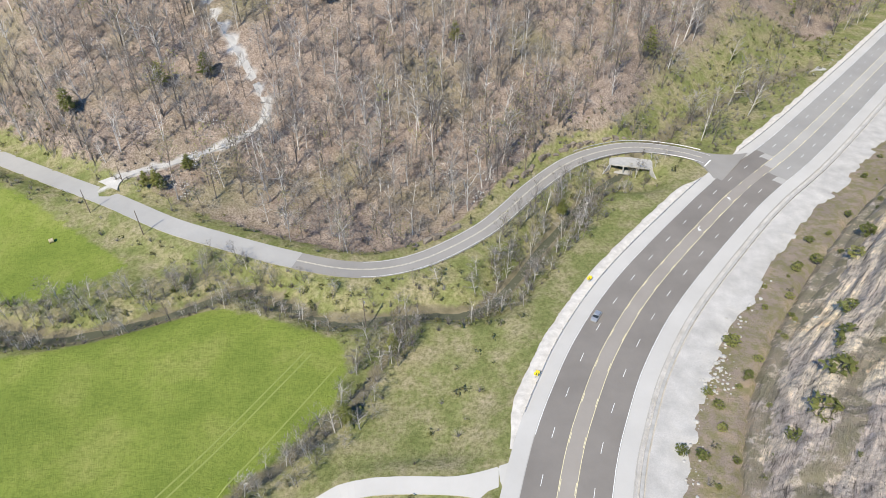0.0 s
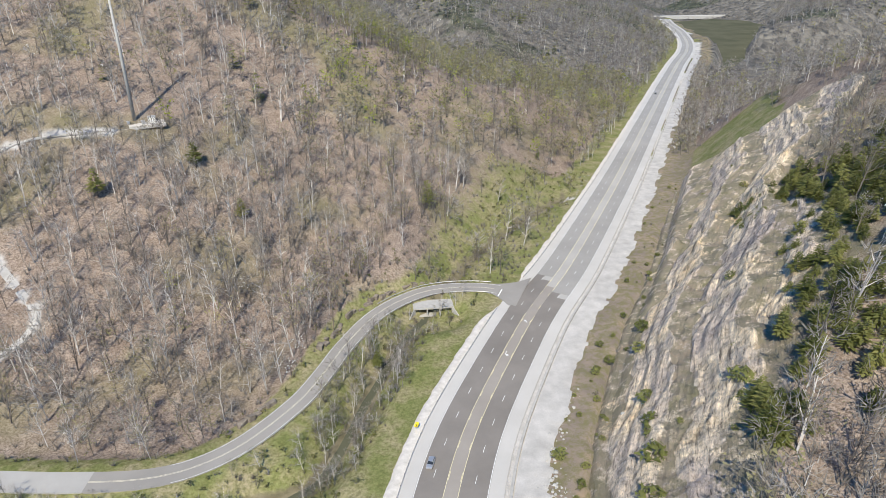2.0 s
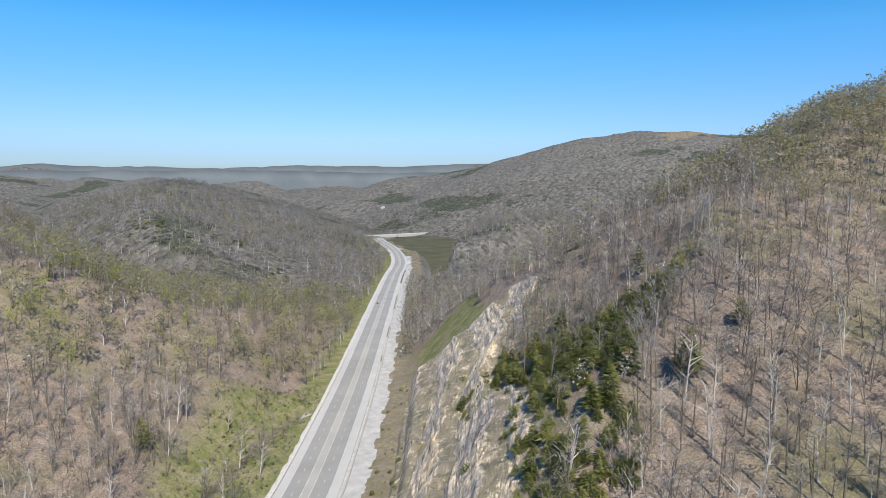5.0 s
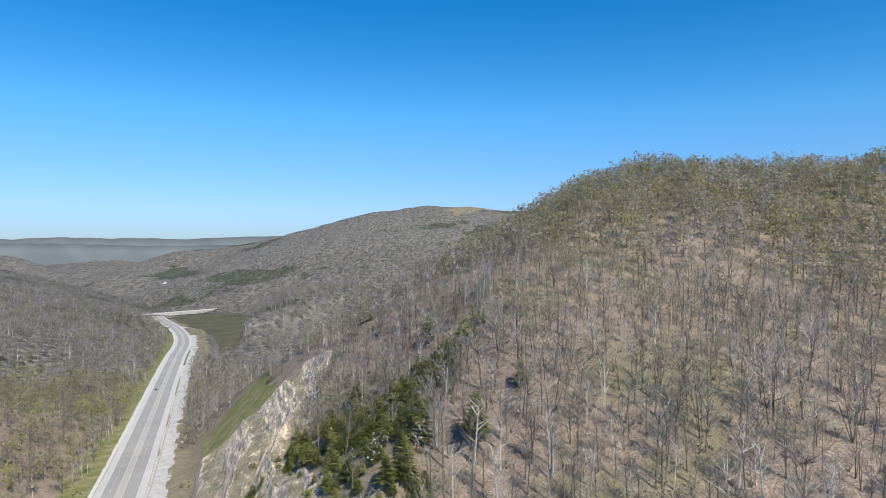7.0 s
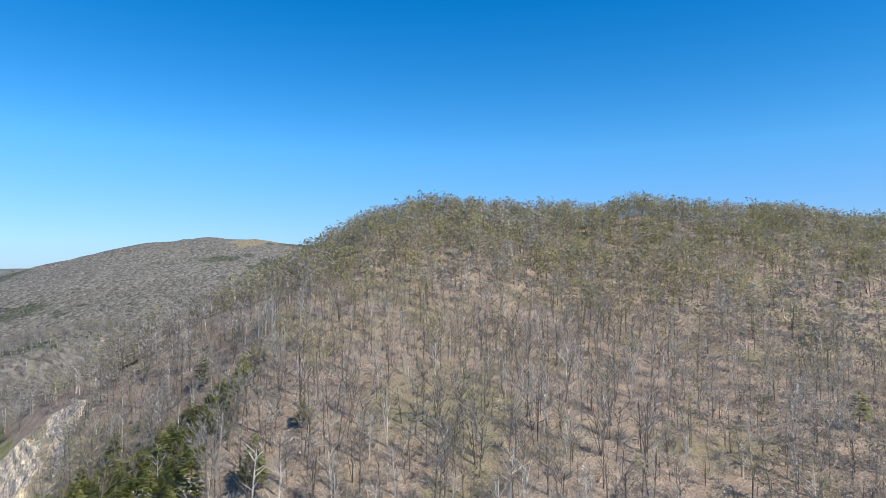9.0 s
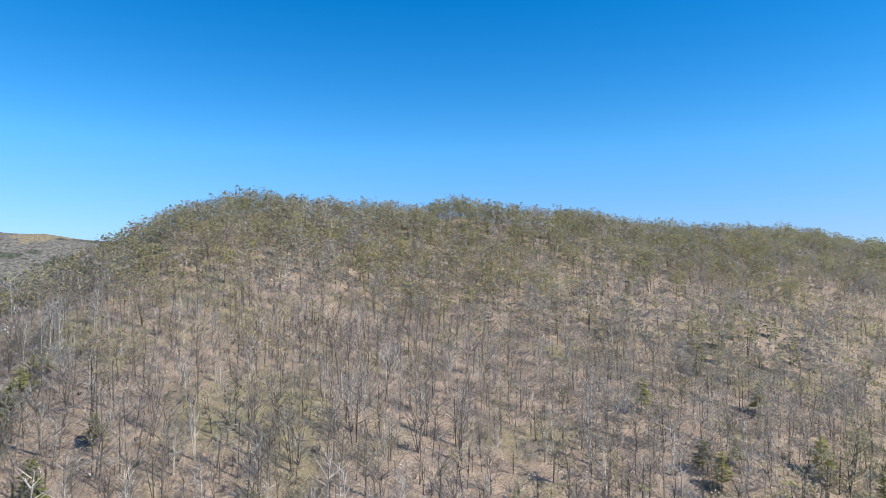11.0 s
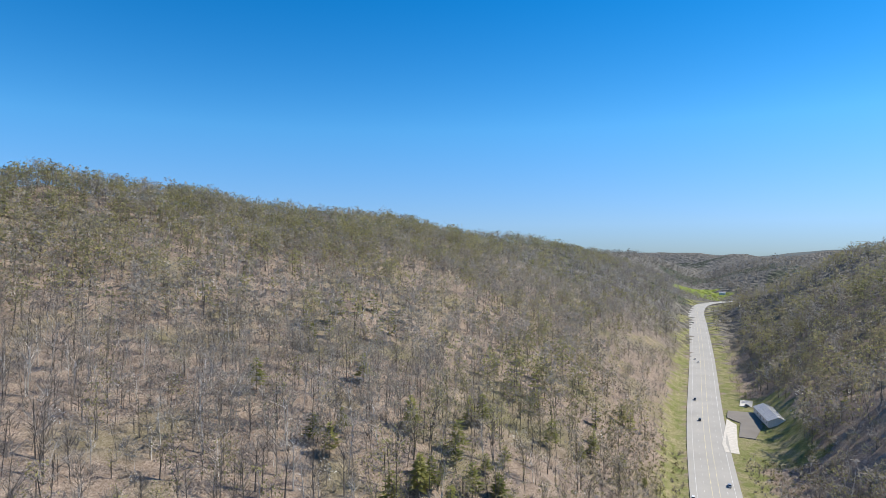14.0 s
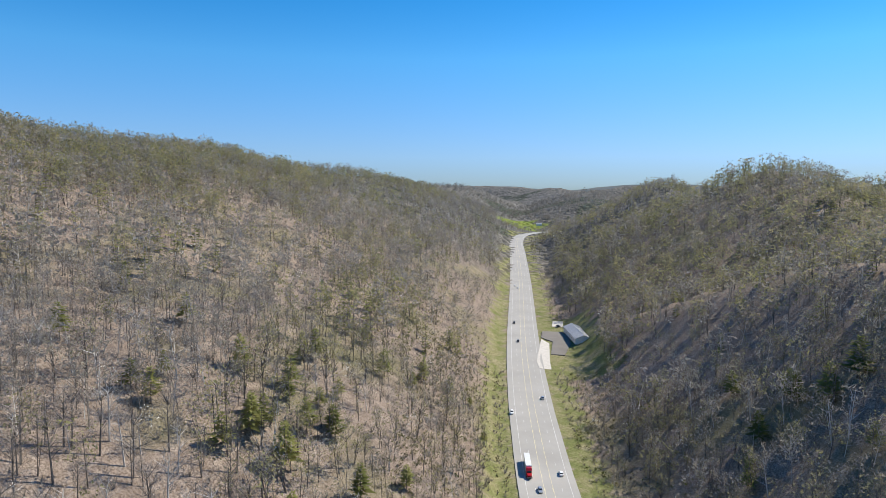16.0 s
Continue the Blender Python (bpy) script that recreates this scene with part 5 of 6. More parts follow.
# single trees on the slope above the cutting
def tree_models():
    out = []
    for i in range(6):
        r = np.random.RandomState(300 + i)
        tri, mat = broadleaf(r, 14, 190, 0.11, 0.0056, spread=0.25, clumps=11)
        holder = empty("bare_tree", pose(0, 0, -400), "leafless grey tree with fine twigs on the wooded slope", "tree", "trees above the cutting")
        wood = bmesh.new()
        lean = r.normal(size=2) * 0.02
        rod(wood, (0, 0, -0.05), (lean[0], lean[1], 0.40), 0.014, 0.010, 6)
        rod(wood, (lean[0], lean[1], 0.40), (lean[0] * 2.2, lean[1] * 2.2, 0.80), 0.010, 0.003, 5)
        for k in range(11):
            z = r.uniform(0.3, 0.75)
            a, el, ln = r.uniform(0, 6.28), r.uniform(0.4, 1.1), r.uniform(0.14, 0.32)
            b = Vector((lean[0] * z * 2, lean[1] * z * 2, z))
            tip = b + ln * Vector((math.cos(a) * math.cos(el), math.sin(a) * math.cos(el), math.sin(el)))
            rod(wood, b, tip, 0.005, 0.0015, 3)
        part("trunk", wood, M_BARK if i % 3 else M_BARK_PALE, holder, "pale grey trunk and limbs" if i % 3 == 0 else "")
        part("crown", tri_mesh(tri[mat == 1]), M_TWIG, holder)
        out.append(holder)
    return out


models = tree_models()
for i, (x, y, z, h) in enumerate(near_trees):
    m = pose(x, y, z - 0.2, 0, 0, (i * 137.5) % 360) @ Matrix.Diagonal((h, h, h, 1))
    src = models[i % 6]
    if i < 6:
        src.matrix_world = m
    else:
        t = copy_thing(src, Matrix.Identity(4))
        t.matrix_basis = m


# cedars on the bench and the ledges
def cedar_models():
    out = []
    for i in range(4):
        r = np.random.RandomState(400 + i)
        holder = empty("cedar_shrub", pose(0, 0, -400), "dark green rounded cedar shrub on bare soil", "shrub", "cedars on the cutting")
        part("stem", rod(bmesh.new(), (0, 0, -0.1), (0, 0, 0.5), 0.04, 0.02, 5), M_BARK, holder)
        tris = []
        for _ in range(150):
            u = r.normal(size=3)
            u *= r.uniform(0.55, 1.0) / np.linalg.norm(u)
            q = r.normal(size=(3, 3))
            q = q / np.linalg.norm(q, axis=1)[:, None] * r.uniform(0.09, 0.2)
            w = 0.55 * (1.0 if u[2] < 0 else 1 - 0.35 * u[2])
            tris.append(np.array([u[0] * w, u[1] * w, 0.55 + u[2] * 0.48]) + q)
        part("crown", tri_mesh(tris), M_PINE, holder)
        out.append(holder)
    return out


cedars = cedar_models()
spots = [(75, 111.8, 2.4), (64.5, 91.2, 1.6), (63.3, 95.2, 1.5), (52.7, 79.3, 1.6), (56.4, 77.6, 1.7), (74.9, 100.2, 1.5), (104.8, 141.8, 1.8), (112.5, 145.6, 2.0), (103.3, 114.5, 3.2),
         (89.1, 92.5, 4.0), (96.9, 104.2, 3.0), (115.5, 156.2, 1.6), (81, 81.6, 4.2), (74.8, 77.8, 2.6), (79.2, 105.3, 1.4), (131.2, 154.2, 3.0), (121.2, 142.3, 3.0), (112.6, 94, 3.5),
         (151.3, 139, 3.0), (185.9, 171.3, 2.4), (174.3, 138.1, 2.6), (94.5, 101.1, 2.6), (225.4, 214.4, 2.6), (250, 245.8, 2.6)]
rc = np.random.RandomState(11)
l_hw = length_of(HIGHWAY)
for k in range(70):
    s_k = rc.uniform(s_at(HIGHWAY, 230, 320), s_at(HIGHWAY, 18, 10))
    d_k = rc.uniform(25, 39) if k < 48 else rc.uniform(46, 80)
    (px, py, pz), (nx, ny) = [v[0] for v in sample(HIGHWAY, np.array([s_k]))]
    spots.append((px + nx * d_k, py + ny * d_k, rc.uniform(0.6, 2.0)))
for i, (x, y, h) in enumerate(spots):
    m = pose(x, y, ground_z(x, y) + (0.15 if i < 24 else 0.0), 0, 0, (i * 77) % 360) @ Matrix.Diagonal((h * (1.8 if i < 24 else 1.3), h * (1.8 if i < 24 else 1.3), h * (1.3 if i < 24 else 1.0), 1))
    if i < 4:
        cedars[i].matrix_world = m
    else:
        copy_thing(cedars[i % 4], Matrix.Identity(4)).matrix_basis = m


# boulders and rubble
def boulder_mesh(i):
    r = np.random.RandomState(500 + i)
    bm = bmesh.new()
    bmesh.ops.create_icosphere(bm, subdivisions=1, radius=0.5)
    for v in bm.verts:
        v.co *= r.uniform(0.7, 1.2)
        v.co.z *= 0.7
    return bm


rubble_parts = []
for k in range(420):
    t = rc.uniform()
    if t < 0.35:
        s_k, d_k = rc.uniform(s_at(HIGHWAY, 78, 160), s_at(HIGHWAY, 26, 70)), 24.5 + rc.normal() * 1.3
    elif t < 0.6:
        s_k, d_k = s_at(HIGHWAY, 46, 114) + rc.normal() * 5, 24.5 + rc.normal() * 2.4
    elif t < 0.8:
        s_k, d_k = s_at(HIGHWAY, 194, 279) - rc.uniform(0, 60), -17 - abs(rc.normal()) * 2
    else:
        s_k, d_k = rc.uniform(s_at(HIGHWAY, 230, 320), s_at(HIGHWAY, 20, -20)), rc.uniform(36, 42)
    (px, py, pz), (nx, ny) = [v[0] for v in sample(HIGHWAY, np.array([s_k]))]
    rubble_parts.append((px + nx * d_k, py + ny * d_k, abs(rc.normal()) * 0.28 + 0.12))
zs = terrain(np.array([p[0] for p in rubble_parts]), np.array([p[1] for p in rubble_parts]))
bmr = bmesh.new()
for i, ((x, y, r), z) in enumerate(zip(rubble_parts, zs)):
    tmp = boulder_mesh(i % 9)
    bmesh.ops.transform(tmp, matrix=pose(x, y, z + r * 0.2, 0, 0, i * 61) @ Matrix.Scale(r * 1.6, 4), verts=tmp.verts)
    me = bpy.data.meshes.new("tmp")
    tmp.to_mesh(me)
    tmp.free()
    bmr.from_mesh(me)
    bpy.data.meshes.remove(me)
tagged(part("rubble", bmr, M_CONCRETE), "pale broken stones along the gravel edge", "stones", kind="stuff")


# ---- guard rails ----
def post_mesh():
    bm = box(bmesh.new(), 0, 0, 0.2, 0.15, 0.2, 1.1)
    me = bpy.data.meshes.new("post")
    bm.to_mesh(me)
    bm.free()
    me.materials.append(M_WOOD)
    return me


POST = post_mesh()


def guard_rail(line, s0, s1, off, label, spacing=3.8, rise=0.0):
    s = np.arange(s0, s1, 1.9)
    p, n = sample(line, s)
    side_sign = 1 if off > 0 else -1
    prof = [(0.0, 0.42), (-0.05, 0.48), (0.0, 0.55), (-0.05, 0.62), (0.0, 0.70)]
    rows = [np.column_stack([p[:, 0] + n[:, 0] * (off + a * side_sign), p[:, 1] + n[:, 1] * (off + a * side_sign), p[:, 2] + b + rise]) for a, b in prof]
    back = [np.column_stack([p[:, 0] + n[:, 0] * (off + (a + 0.03) * side_sign), p[:, 1] + n[:, 1] * (off + (a + 0.03) * side_sign), p[:, 2] + b + rise]) for a, b in prof[::-1]]
    v = np.stack(rows + back + [rows[0]], 1).reshape(-1, 3)
    f, c = grid_faces(len(s), 11)
    holder = empty("guard_rail", Matrix.Identity(4), label, "guard rail", "guard rails")
    beam = link_mesh("beam", v, f, c, [M_STEEL])
    beam.parent = holder
    q, m = sample(line, np.arange(s0 + 0.5, s1, spacing))
    for (x, y, z), (nx, ny) in zip(q, m):
        o = new("post", POST)
        o.parent = holder
        o.matrix_basis = pose(x + nx * (off + 0.15 * side_sign), y + ny * (off + 0.15 * side_sign), z - 0.25 + rise, 0, 0, math.degrees(math.atan2(ny, nx)))


guard_rail(HIGHWAY, S_MOUTH + 15, S_DRIVE - 14, -13.0, "long weathered steel guard rail on dark posts along the outer bend")
guard_rail(HIGHWAY, S_DRIVE + 14, s_at(HIGHWAY, 30, -88), -13.0, "weathered steel guard rail on dark posts beside the highway")
guard_rail(HIGHWAY, s_at(HIGHWAY, 300, 396), S_MOUTH - 14, -13.0, "weathered steel guard rail on dark posts before the junction")
guard_rail(SIDE_ROAD, 12, 150, 4.3, "steel guard rail on the creek side of the side road", rise=0.05)
guard_rail(SIDE_ROAD, 14, 62, -4.3, "steel guard rail on the wooded side of the side road", rise=0.05)


# ---- lane dashes ----
def dash_mesh():
    bm = box(bmesh.new(), 0, 0, 0, 0.14, 3.05, 0.012)
    me = bpy.data.meshes.new("lane_dash")
    bm.to_mesh(me)
    bm.free()
    me.materials.append(M_PAINT_W)
    return me


DASH = dash_mesh()
s_ref = float(np.interp(np.argmin(np.hypot(HIGHWAY[:, 0] - 59.5, HIGHWAY[:, 1] - 134)), np.arange(len(HIGHWAY)), HL)) + 1.5
first = s_ref - 12.19 * int(s_ref / 12.19)
dash_s = np.arange(first, S_END - 8, 12.19)
near = np.argsort(np.abs(dash_s - s_at(HIGHWAY, 30, 30)))
near_set, far_spans = set(near[:140]), []
for i, s_k in enumerate(dash_s):
    if S_MOUTH - 3 < s_k < S_MOUTH - 2:
        continue
    for off in (-5.5, 5.5):
        if i in near_set:
            q, m = sample(HIGHWAY, np.array([s_k - 1.4, s_k, s_k + 1.4]))
            a, b, c = [Vector((q[k, 0] + m[k, 0] * off, q[k, 1] + m[k, 1] * off, q[k, 2] + 0.018)) for k in range(3)]
            o = new("lane_dash", DASH)
            o.parent = road
            o.matrix_basis = Matrix.Translation(b) @ (c - a).to_track_quat("Y", "Z").to_matrix().to_4x4()
        else:
            far_spans.append((s_k - 1.5, s_k + 1.5, off - 0.08, off + 0.08, 0.012, 1.5, 0.03))
if far_spans:
    v, f, c = join([strip(HIGHWAY, *sp) for sp in far_spans])
    far_dash = link_mesh("lane_dashes", v, f, c, [M_PAINT_W])
    far_dash.parent = road
ribbon("inner_dashes", HIGHWAY, [(s_k - 1.5, s_k + 1.5, o - 0.07, o + 0.07, 0.014, 1.5, 0.03) for s_k in dash_s for o in (-1.62, 1.62)], M_PAINT_Y, road, "broken yellow inner lines")


def arrow(x, y, turn):
    """A painted left-turn arrow."""
    bm = bmesh.new()
    pts = [(-0.12, -1.4), (0.12, -1.4), (0.12, 0.5), (-0.5, 1.0), (-0.5, 1.5), (-1.3, 0.7), (-0.5, 0.1), (-0.5, 0.55), (-0.12, 0.25)]
    top = [bm.verts.new((a, b, 0.012)) for a, b in pts]
    low = [bm.verts.new((a, b, 0.0)) for a, b in pts]
    bm.faces.new(top)
    for i in range(len(pts)):
        j = (i + 1) % len(pts)
        bm.faces.new((top[i], low[i], low[j], top[j]))
    ob = part("turn_arrow", bm, M_PAINT_W, road, "white painted turn arrow")
    i = np.argmin(np.hypot(HIGHWAY[:, 0] - x, HIGHWAY[:, 1] - y))
    ob.matrix_basis = pose(x, y, HIGHWAY[i, 2] + 0.03, 0, 0, turn)


arrow(99.3, 180.5, -42)
arrow(83.0, 163.5, -39 + 180)
ribbon("stop_line", SIDE_ROAD, [(8.5, 9.0, -0.3, 5.5, 0.07, 0.25, 0.05)], M_PAINT_W, side, "white stop line")


# ---- utility poles ----
def utility_pole(x, y, h, turn, arms=1):
    p = empty("utility_pole", pose(x, y, ground_z(x, y), 0, 0, turn), "weathered wooden utility pole with crossarm", "utility pole", "utility poles")
    part("pole", rod(bmesh.new(), (0, 0, -0.5), (0, 0, h), 0.17, 0.11, 8), M_WOOD, p)
    for k in range(arms):
        part("crossarm", box(bmesh.new(), 0, 0.12, h - 0.5 - k * 0.9, 2.4, 0.1, 0.13, 0.02), M_WOOD, p)
        for dx in (-1.05, -0.45, 0.45, 1.05):
            part("insulator", rod(bmesh.new(), (dx, 0.12, h - 0.44 - k * 0.9), (dx, 0.12, h - 0.24 - k * 0.9), 0.05, 0.035, 6), M_CONCRETE, p)
    if arms:
        part("transformer", rod(bmesh.new(), (0.32, 0, h - 2.2), (0.32, 0, h - 1.4), 0.2, 0.2, 8), M_STEEL, p)


for x, y, h, turn, arms in ((95.6, 259.7, 12, 40, 1), (30.2, 198.5, 12, 70, 1), (-22.1, 126.0, 12, 15, 1), (-119.6, 173.8, 9.5, 60, 0), (-97.1, 161.6, 9.5, 60, 0), (-113.2, 188.2, 7.5, 60, 0), (165.1, 315.8, 11, 40, 1), (404.2, 547.4, 11, 40, 1), (316.2, 453.1, 11, 40, 1)):
    utility_pole(x, y, h, turn, arms)


# ---- chevron signs ----
M_SIGN = two_tone("yellow_sign", (0.75, 0.58, 0.02), (0.85, 0.68, 0.05), 3, 0.5)
M_BLACK = two_tone("black_paint_and_shade", (0.02, 0.02, 0.02), (0.04, 0.04, 0.04), 3, 0.6)


def chevron_sign(x, y, turn):
    p = empty("chevron_sign", pose(x, y, ground_z(x, y), 0, 0, turn), "yellow curve warning sign with black chevron on a post", "road sign", "curve warning signs")
    part("post", box(bmesh.new(), 0, 0.06, 0.9, 0.09, 0.06, 2.2), M_STEEL, p)
    part("panel", box(bmesh.new(), 0, 0, 1.9, 1.0, 0.04, 1.15, 0.01), M_SIGN, p)
    bm = bmesh.new()
    for s in (-1, 1):
        vs = [(-0.26, 0), (0.0, 0), (0.3, 0.5 * 0.9), (0.04, 0.45)]
        f = [bm.verts.new((-a + 0.1, -0.028, 1.9 + s * b)) for a, b in vs]
        g = [bm.verts.new((-a + 0.1, -0.022, 1.9 + s * b)) for a, b in vs]
        bm.faces.new(f)
        for i in range(4):
            j = (i + 1) % 4
            bm.faces.new((f[i], g[i], g[j], f[j]))
    part("chevron", bm, M_BLACK, p)


for x, y in ((22.7, 100.0), (42.1, 135.9)):
    chevron_sign(x, y, -20)
    chevron_sign(x + 0.5, y + 0.6, 160)


# ---- ledges beside the side road ----
def rock_ledge(s0, s1, side, label):
    r = np.random.RandomState(77)
    holder = empty("rock_ledge", pose(0, 0, 0), label, "rock")
    s = s0
    while s < s1:
        (px, py, pz), (nx, ny) = [v[0] for v in sample(SIDE_ROAD, np.array([s]))]
        ln, tall, deep = r.uniform(1.6, 4.2), r.uniform(1.2, 3.2), r.uniform(1.4, 2.4)
        d = side * (6.4 + r.uniform(0, 1.6))
        x, y = px + nx * d, py + ny * d
        bm = bmesh.new()
        for i in range(8):
            a, b, c = (i & 1) - 0.5, (i >> 1 & 1) - 0.5, (i >> 2 & 1)
            bm.verts.new((a * ln * r.uniform(0.7, 1.1), b * deep * r.uniform(0.6, 1.1), c * tall * r.uniform(0.7, 1.05) - 0.8))
        bmesh.ops.convex_hull(bm, input=list(bm.verts))
        turn = math.atan2(-nx, ny) + r.uniform(-0.25, 0.25)
        bmesh.ops.transform(bm, matrix=Matrix.Translation((x, y, ground_z(x, y))) @ Matrix.Rotation(turn, 4, "Z"), verts=bm.verts)
        part("rock", bm, M_LEDGE, holder)
        s += ln * r.uniform(0.6, 1.5)


M_LEDGE = two_tone("ledge_rock", (0.14, 0.12, 0.10), (0.40, 0.34, 0.27), 0.7, 0.9, 0.2, 0.15, 2.5)
rock_ledge(34, 96, -1, "jagged dark rock ledges along the side road")
rock_ledge(128, 146, -1, "low tan rock outcrop beside the side road")
bale = empty("hay_bale", pose(-126.9, 160.2, ground_z(-126.9, 160.2) - 0.05, 0, 0, 35), "weathered round hay bale in the green field", "hay bale")
bm = rod(bmesh.new(), (-0.7, 0, 0.7), (0.7, 0, 0.7), 0.72, 0.72, 18)
part("straw", bm, two_tone("old_straw", (0.42, 0.36, 0.22), (0.62, 0.55, 0.36), 4, 0.95, 0.1, 0.03, 20), bale)

# ---- culverts ----
def box_culvert(x, y, z, turn, bays, w, h, deep, label):
    p = empty("box_culvert", pose(x, y, z, 0, 0, turn), label, "culvert")
    total = bays * w + (bays + 1) * 0.35
    part("roof_slab", box(bmesh.new(), 0, deep / 2, h + 0.3, total + 0.8, deep, 0.6, 0.03), M_CONCRETE, p)
    part("floor_slab", box(bmesh.new(), 0, deep / 2, -0.15, total, deep, 0.3), M_CONCRETE, p)
    for i in range(bays + 1):
        part("pier", box(bmesh.new(), -total / 2 + 0.175 + i * (w + 0.35), deep / 2, h / 2, 0.35, deep - 0.06, h - 0.02), M_CONCRETE, p)
    for sgn in (-1, 1):
        bm = bmesh.new()
        vs = [bm.verts.new(c) for c in ((0, 0, -0.3), (0.3, 0, -0.3), (2.6, -3.2, -0.3), (2.3, -3.3, -0.3), (0, 0, h + 0.5), (0.3, 0, h + 0.5), (2.6, -3.2, 0.7), (2.3, -3.3, 0.7))]
        for f in ((0, 1, 2, 3), (4, 5, 6, 7), (0, 1, 5, 4), (1, 2, 6, 5), (2, 3, 7, 6), (3, 0, 4, 7)):
            bm.faces.new([vs[i] for i in f])
        bmesh.ops.transform(bm, matrix=Matrix.Translation((sgn * total / 2, 0, 0)) @ Matrix.Diagonal((sgn, 1, 1, 1)), verts=bm.verts)
        part("wing_wall", bm, M_CONCRETE, p)
    # black panel added at the back to stand in for shade inside the bays
    part("inner_shade", box(bmesh.new(), 0, deep + 0.1, h / 2, total, 0.2, h), M_BLACK, p, "black panel standing in for the shade inside the bays")


box_culvert(70.8, 204.6, -8.3, -12.5, 3, 4.6, 3.0, 9.0, "three-bay concrete box culvert under the side road")
box_culvert(186.5, 297.5, -11.6, -45, 2, 2.6, 2.4, 4.5, "two-bay concrete box culvert below the highway edge")


# ---- telephone mast ----
def mast(x, y, z, h):
    p = empty("cell_mast", pose(x, y, z), "tall grey steel monopole mast with antenna arrays", "mast")
    part("pole", rod(bmesh.new(), (0, 0, -0.5), (0, 0, h), 0.9, 0.4, 14), M_CONCRETE, p, smooth=True)
    for lvl, zz, r, tall in ((0, h - 0.5, 2.0, 2.2), (1, h - 7.5, 1.9, 1.4)):
        ring = bmesh.new()
        for i in range(3):
            a, b = math.radians(120 * i), math.radians(120 * i + 120)
            rod(ring, (math.cos(a) * r, math.sin(a) * r, zz), (math.cos(b) * r, math.sin(b) * r, zz), 0.07, 0.07, 5)
            rod(ring, (0, 0, zz), (math.cos(a) * r, math.sin(a) * r, zz), 0.07, 0.07, 5)
        part("platform", ring, M_STEEL, p)
        for i in range(9 if lvl == 0 else 6):
            a = math.radians(360 * i / (9 if lvl == 0 else 6) + 12)
            ant = box(bmesh.new(), math.cos(a) * r, math.sin(a) * r, zz + 0.1, 0.34, 0.34, tall, 0.04)
            part("antenna", ant, M_PAINT_W, p, "white panel antenna")


mast(-36, 330, ground_z(-36, 330), 66)
pad = box(bmesh.new(), 0, 0, 0, 16, 11, 1.6)
pad_ob = part("gravel_pad", pad, M_GRAVEL)
pad_ob.matrix_world = pose(-31, 328.5, ground_z(-31, 328.5) - 0.55, 0, 0, 10)
tagged(pad_ob, "pale gravel pad at the foot of the mast", "pad", kind="structure")


def hut(x, y, z, turn, sx, sy, sz, mat, label):
    p = empty("equipment_cabinet", pose(x, y, z, 0, 0, turn), label, "cabinet", "cabinets by the mast")
    part("body", box(bmesh.new(), 0, 0, sz / 2, sx, sy, sz, 0.05), mat, p)
    part("roof", box(bmesh.new(), 0, 0, sz + 0.06, sx + 0.25, sy + 0.25, 0.12, 0.02), M_STEEL, p)


gz = ground_z(-31, 328.5) + 0.25
hut(-28.5, 330, gz, 10, 3.2, 2.2, 2.4, M_PAINT_W, "white equipment shelter on the gravel pad")
hut(-32.0, 326, gz, 10, 1.6, 1.0, 1.6, M_STEEL, "small grey steel equipment cabinet")
hut(-38.5, 326.5, gz, 10, 1.4, 0.9, 1.5, M_STEEL, "small grey steel equipment cabinet")


# ---- vehicles ----
M_GLASS = two_tone("car_glass", (0.02, 0.025, 0.03), (0.04, 0.045, 0.05), 2, 0.08, 0.6)
M_TYRE = two_tone("tyre_rubber", (0.02, 0.02, 0.02), (0.035, 0.035, 0.035), 5, 0.9)
M_RIM = two_tone("wheel_rim", (0.4, 0.4, 0.4), (0.55, 0.55, 0.55), 5, 0.35, 0.5, metal=0.9)
M_LAMP_RED = two_tone("red_lamp", (0.35, 0.01, 0.01), (0.45, 0.02, 0.02), 5, 0.3)
M_LAMP = two_tone("clear_lamp", (0.7, 0.7, 0.68), (0.8, 0.8, 0.78), 5, 0.2)


def car_paint(name, c, metal=0.3):
    return two_tone(name, tuple(0.9 * v for v in c), c, 0.5, 0.3, 0.5, metal=metal)


PAINT = {"silver": car_paint("silver_paint", (0.55, 0.56, 0.57), 0.6), "white": car_paint("white_car_paint", (0.8, 0.8, 0.79), 0.0),
         "dark": car_paint("dark_car_paint", (0.025, 0.027, 0.03)), "red": car_paint("red_truck_paint", (0.5, 0.02, 0.03), 0.1), "blue": car_paint("blue_car_paint", (0.05, 0.09, 0.2))}


def loft(bm, sections):
    """A body through cross sections: each a list of points, closed at both ends."""
    rings = [[bm.verts.new(p) for p in sec] for sec in sections]
    for a, b in zip(rings, rings[1:]):
        for i in range(len(a)):
            j = (i + 1) % len(a)
            bm.faces.new((a[i], a[j], b[j], b[i]))
    bm.faces.new(rings[0])
    bm.faces.new(rings[-1][::-1])
    return bm


def oblong(y, w, z0, z1, r=0.12):
    return [(-w + r, y, z0), (w - r, y, z0), (w, y, z0 + r), (w, y, z1 - r), (w - r, y, z1), (-w + r, y, z1), (-w, y, z1 - r), (-w, y, z0 + r)]


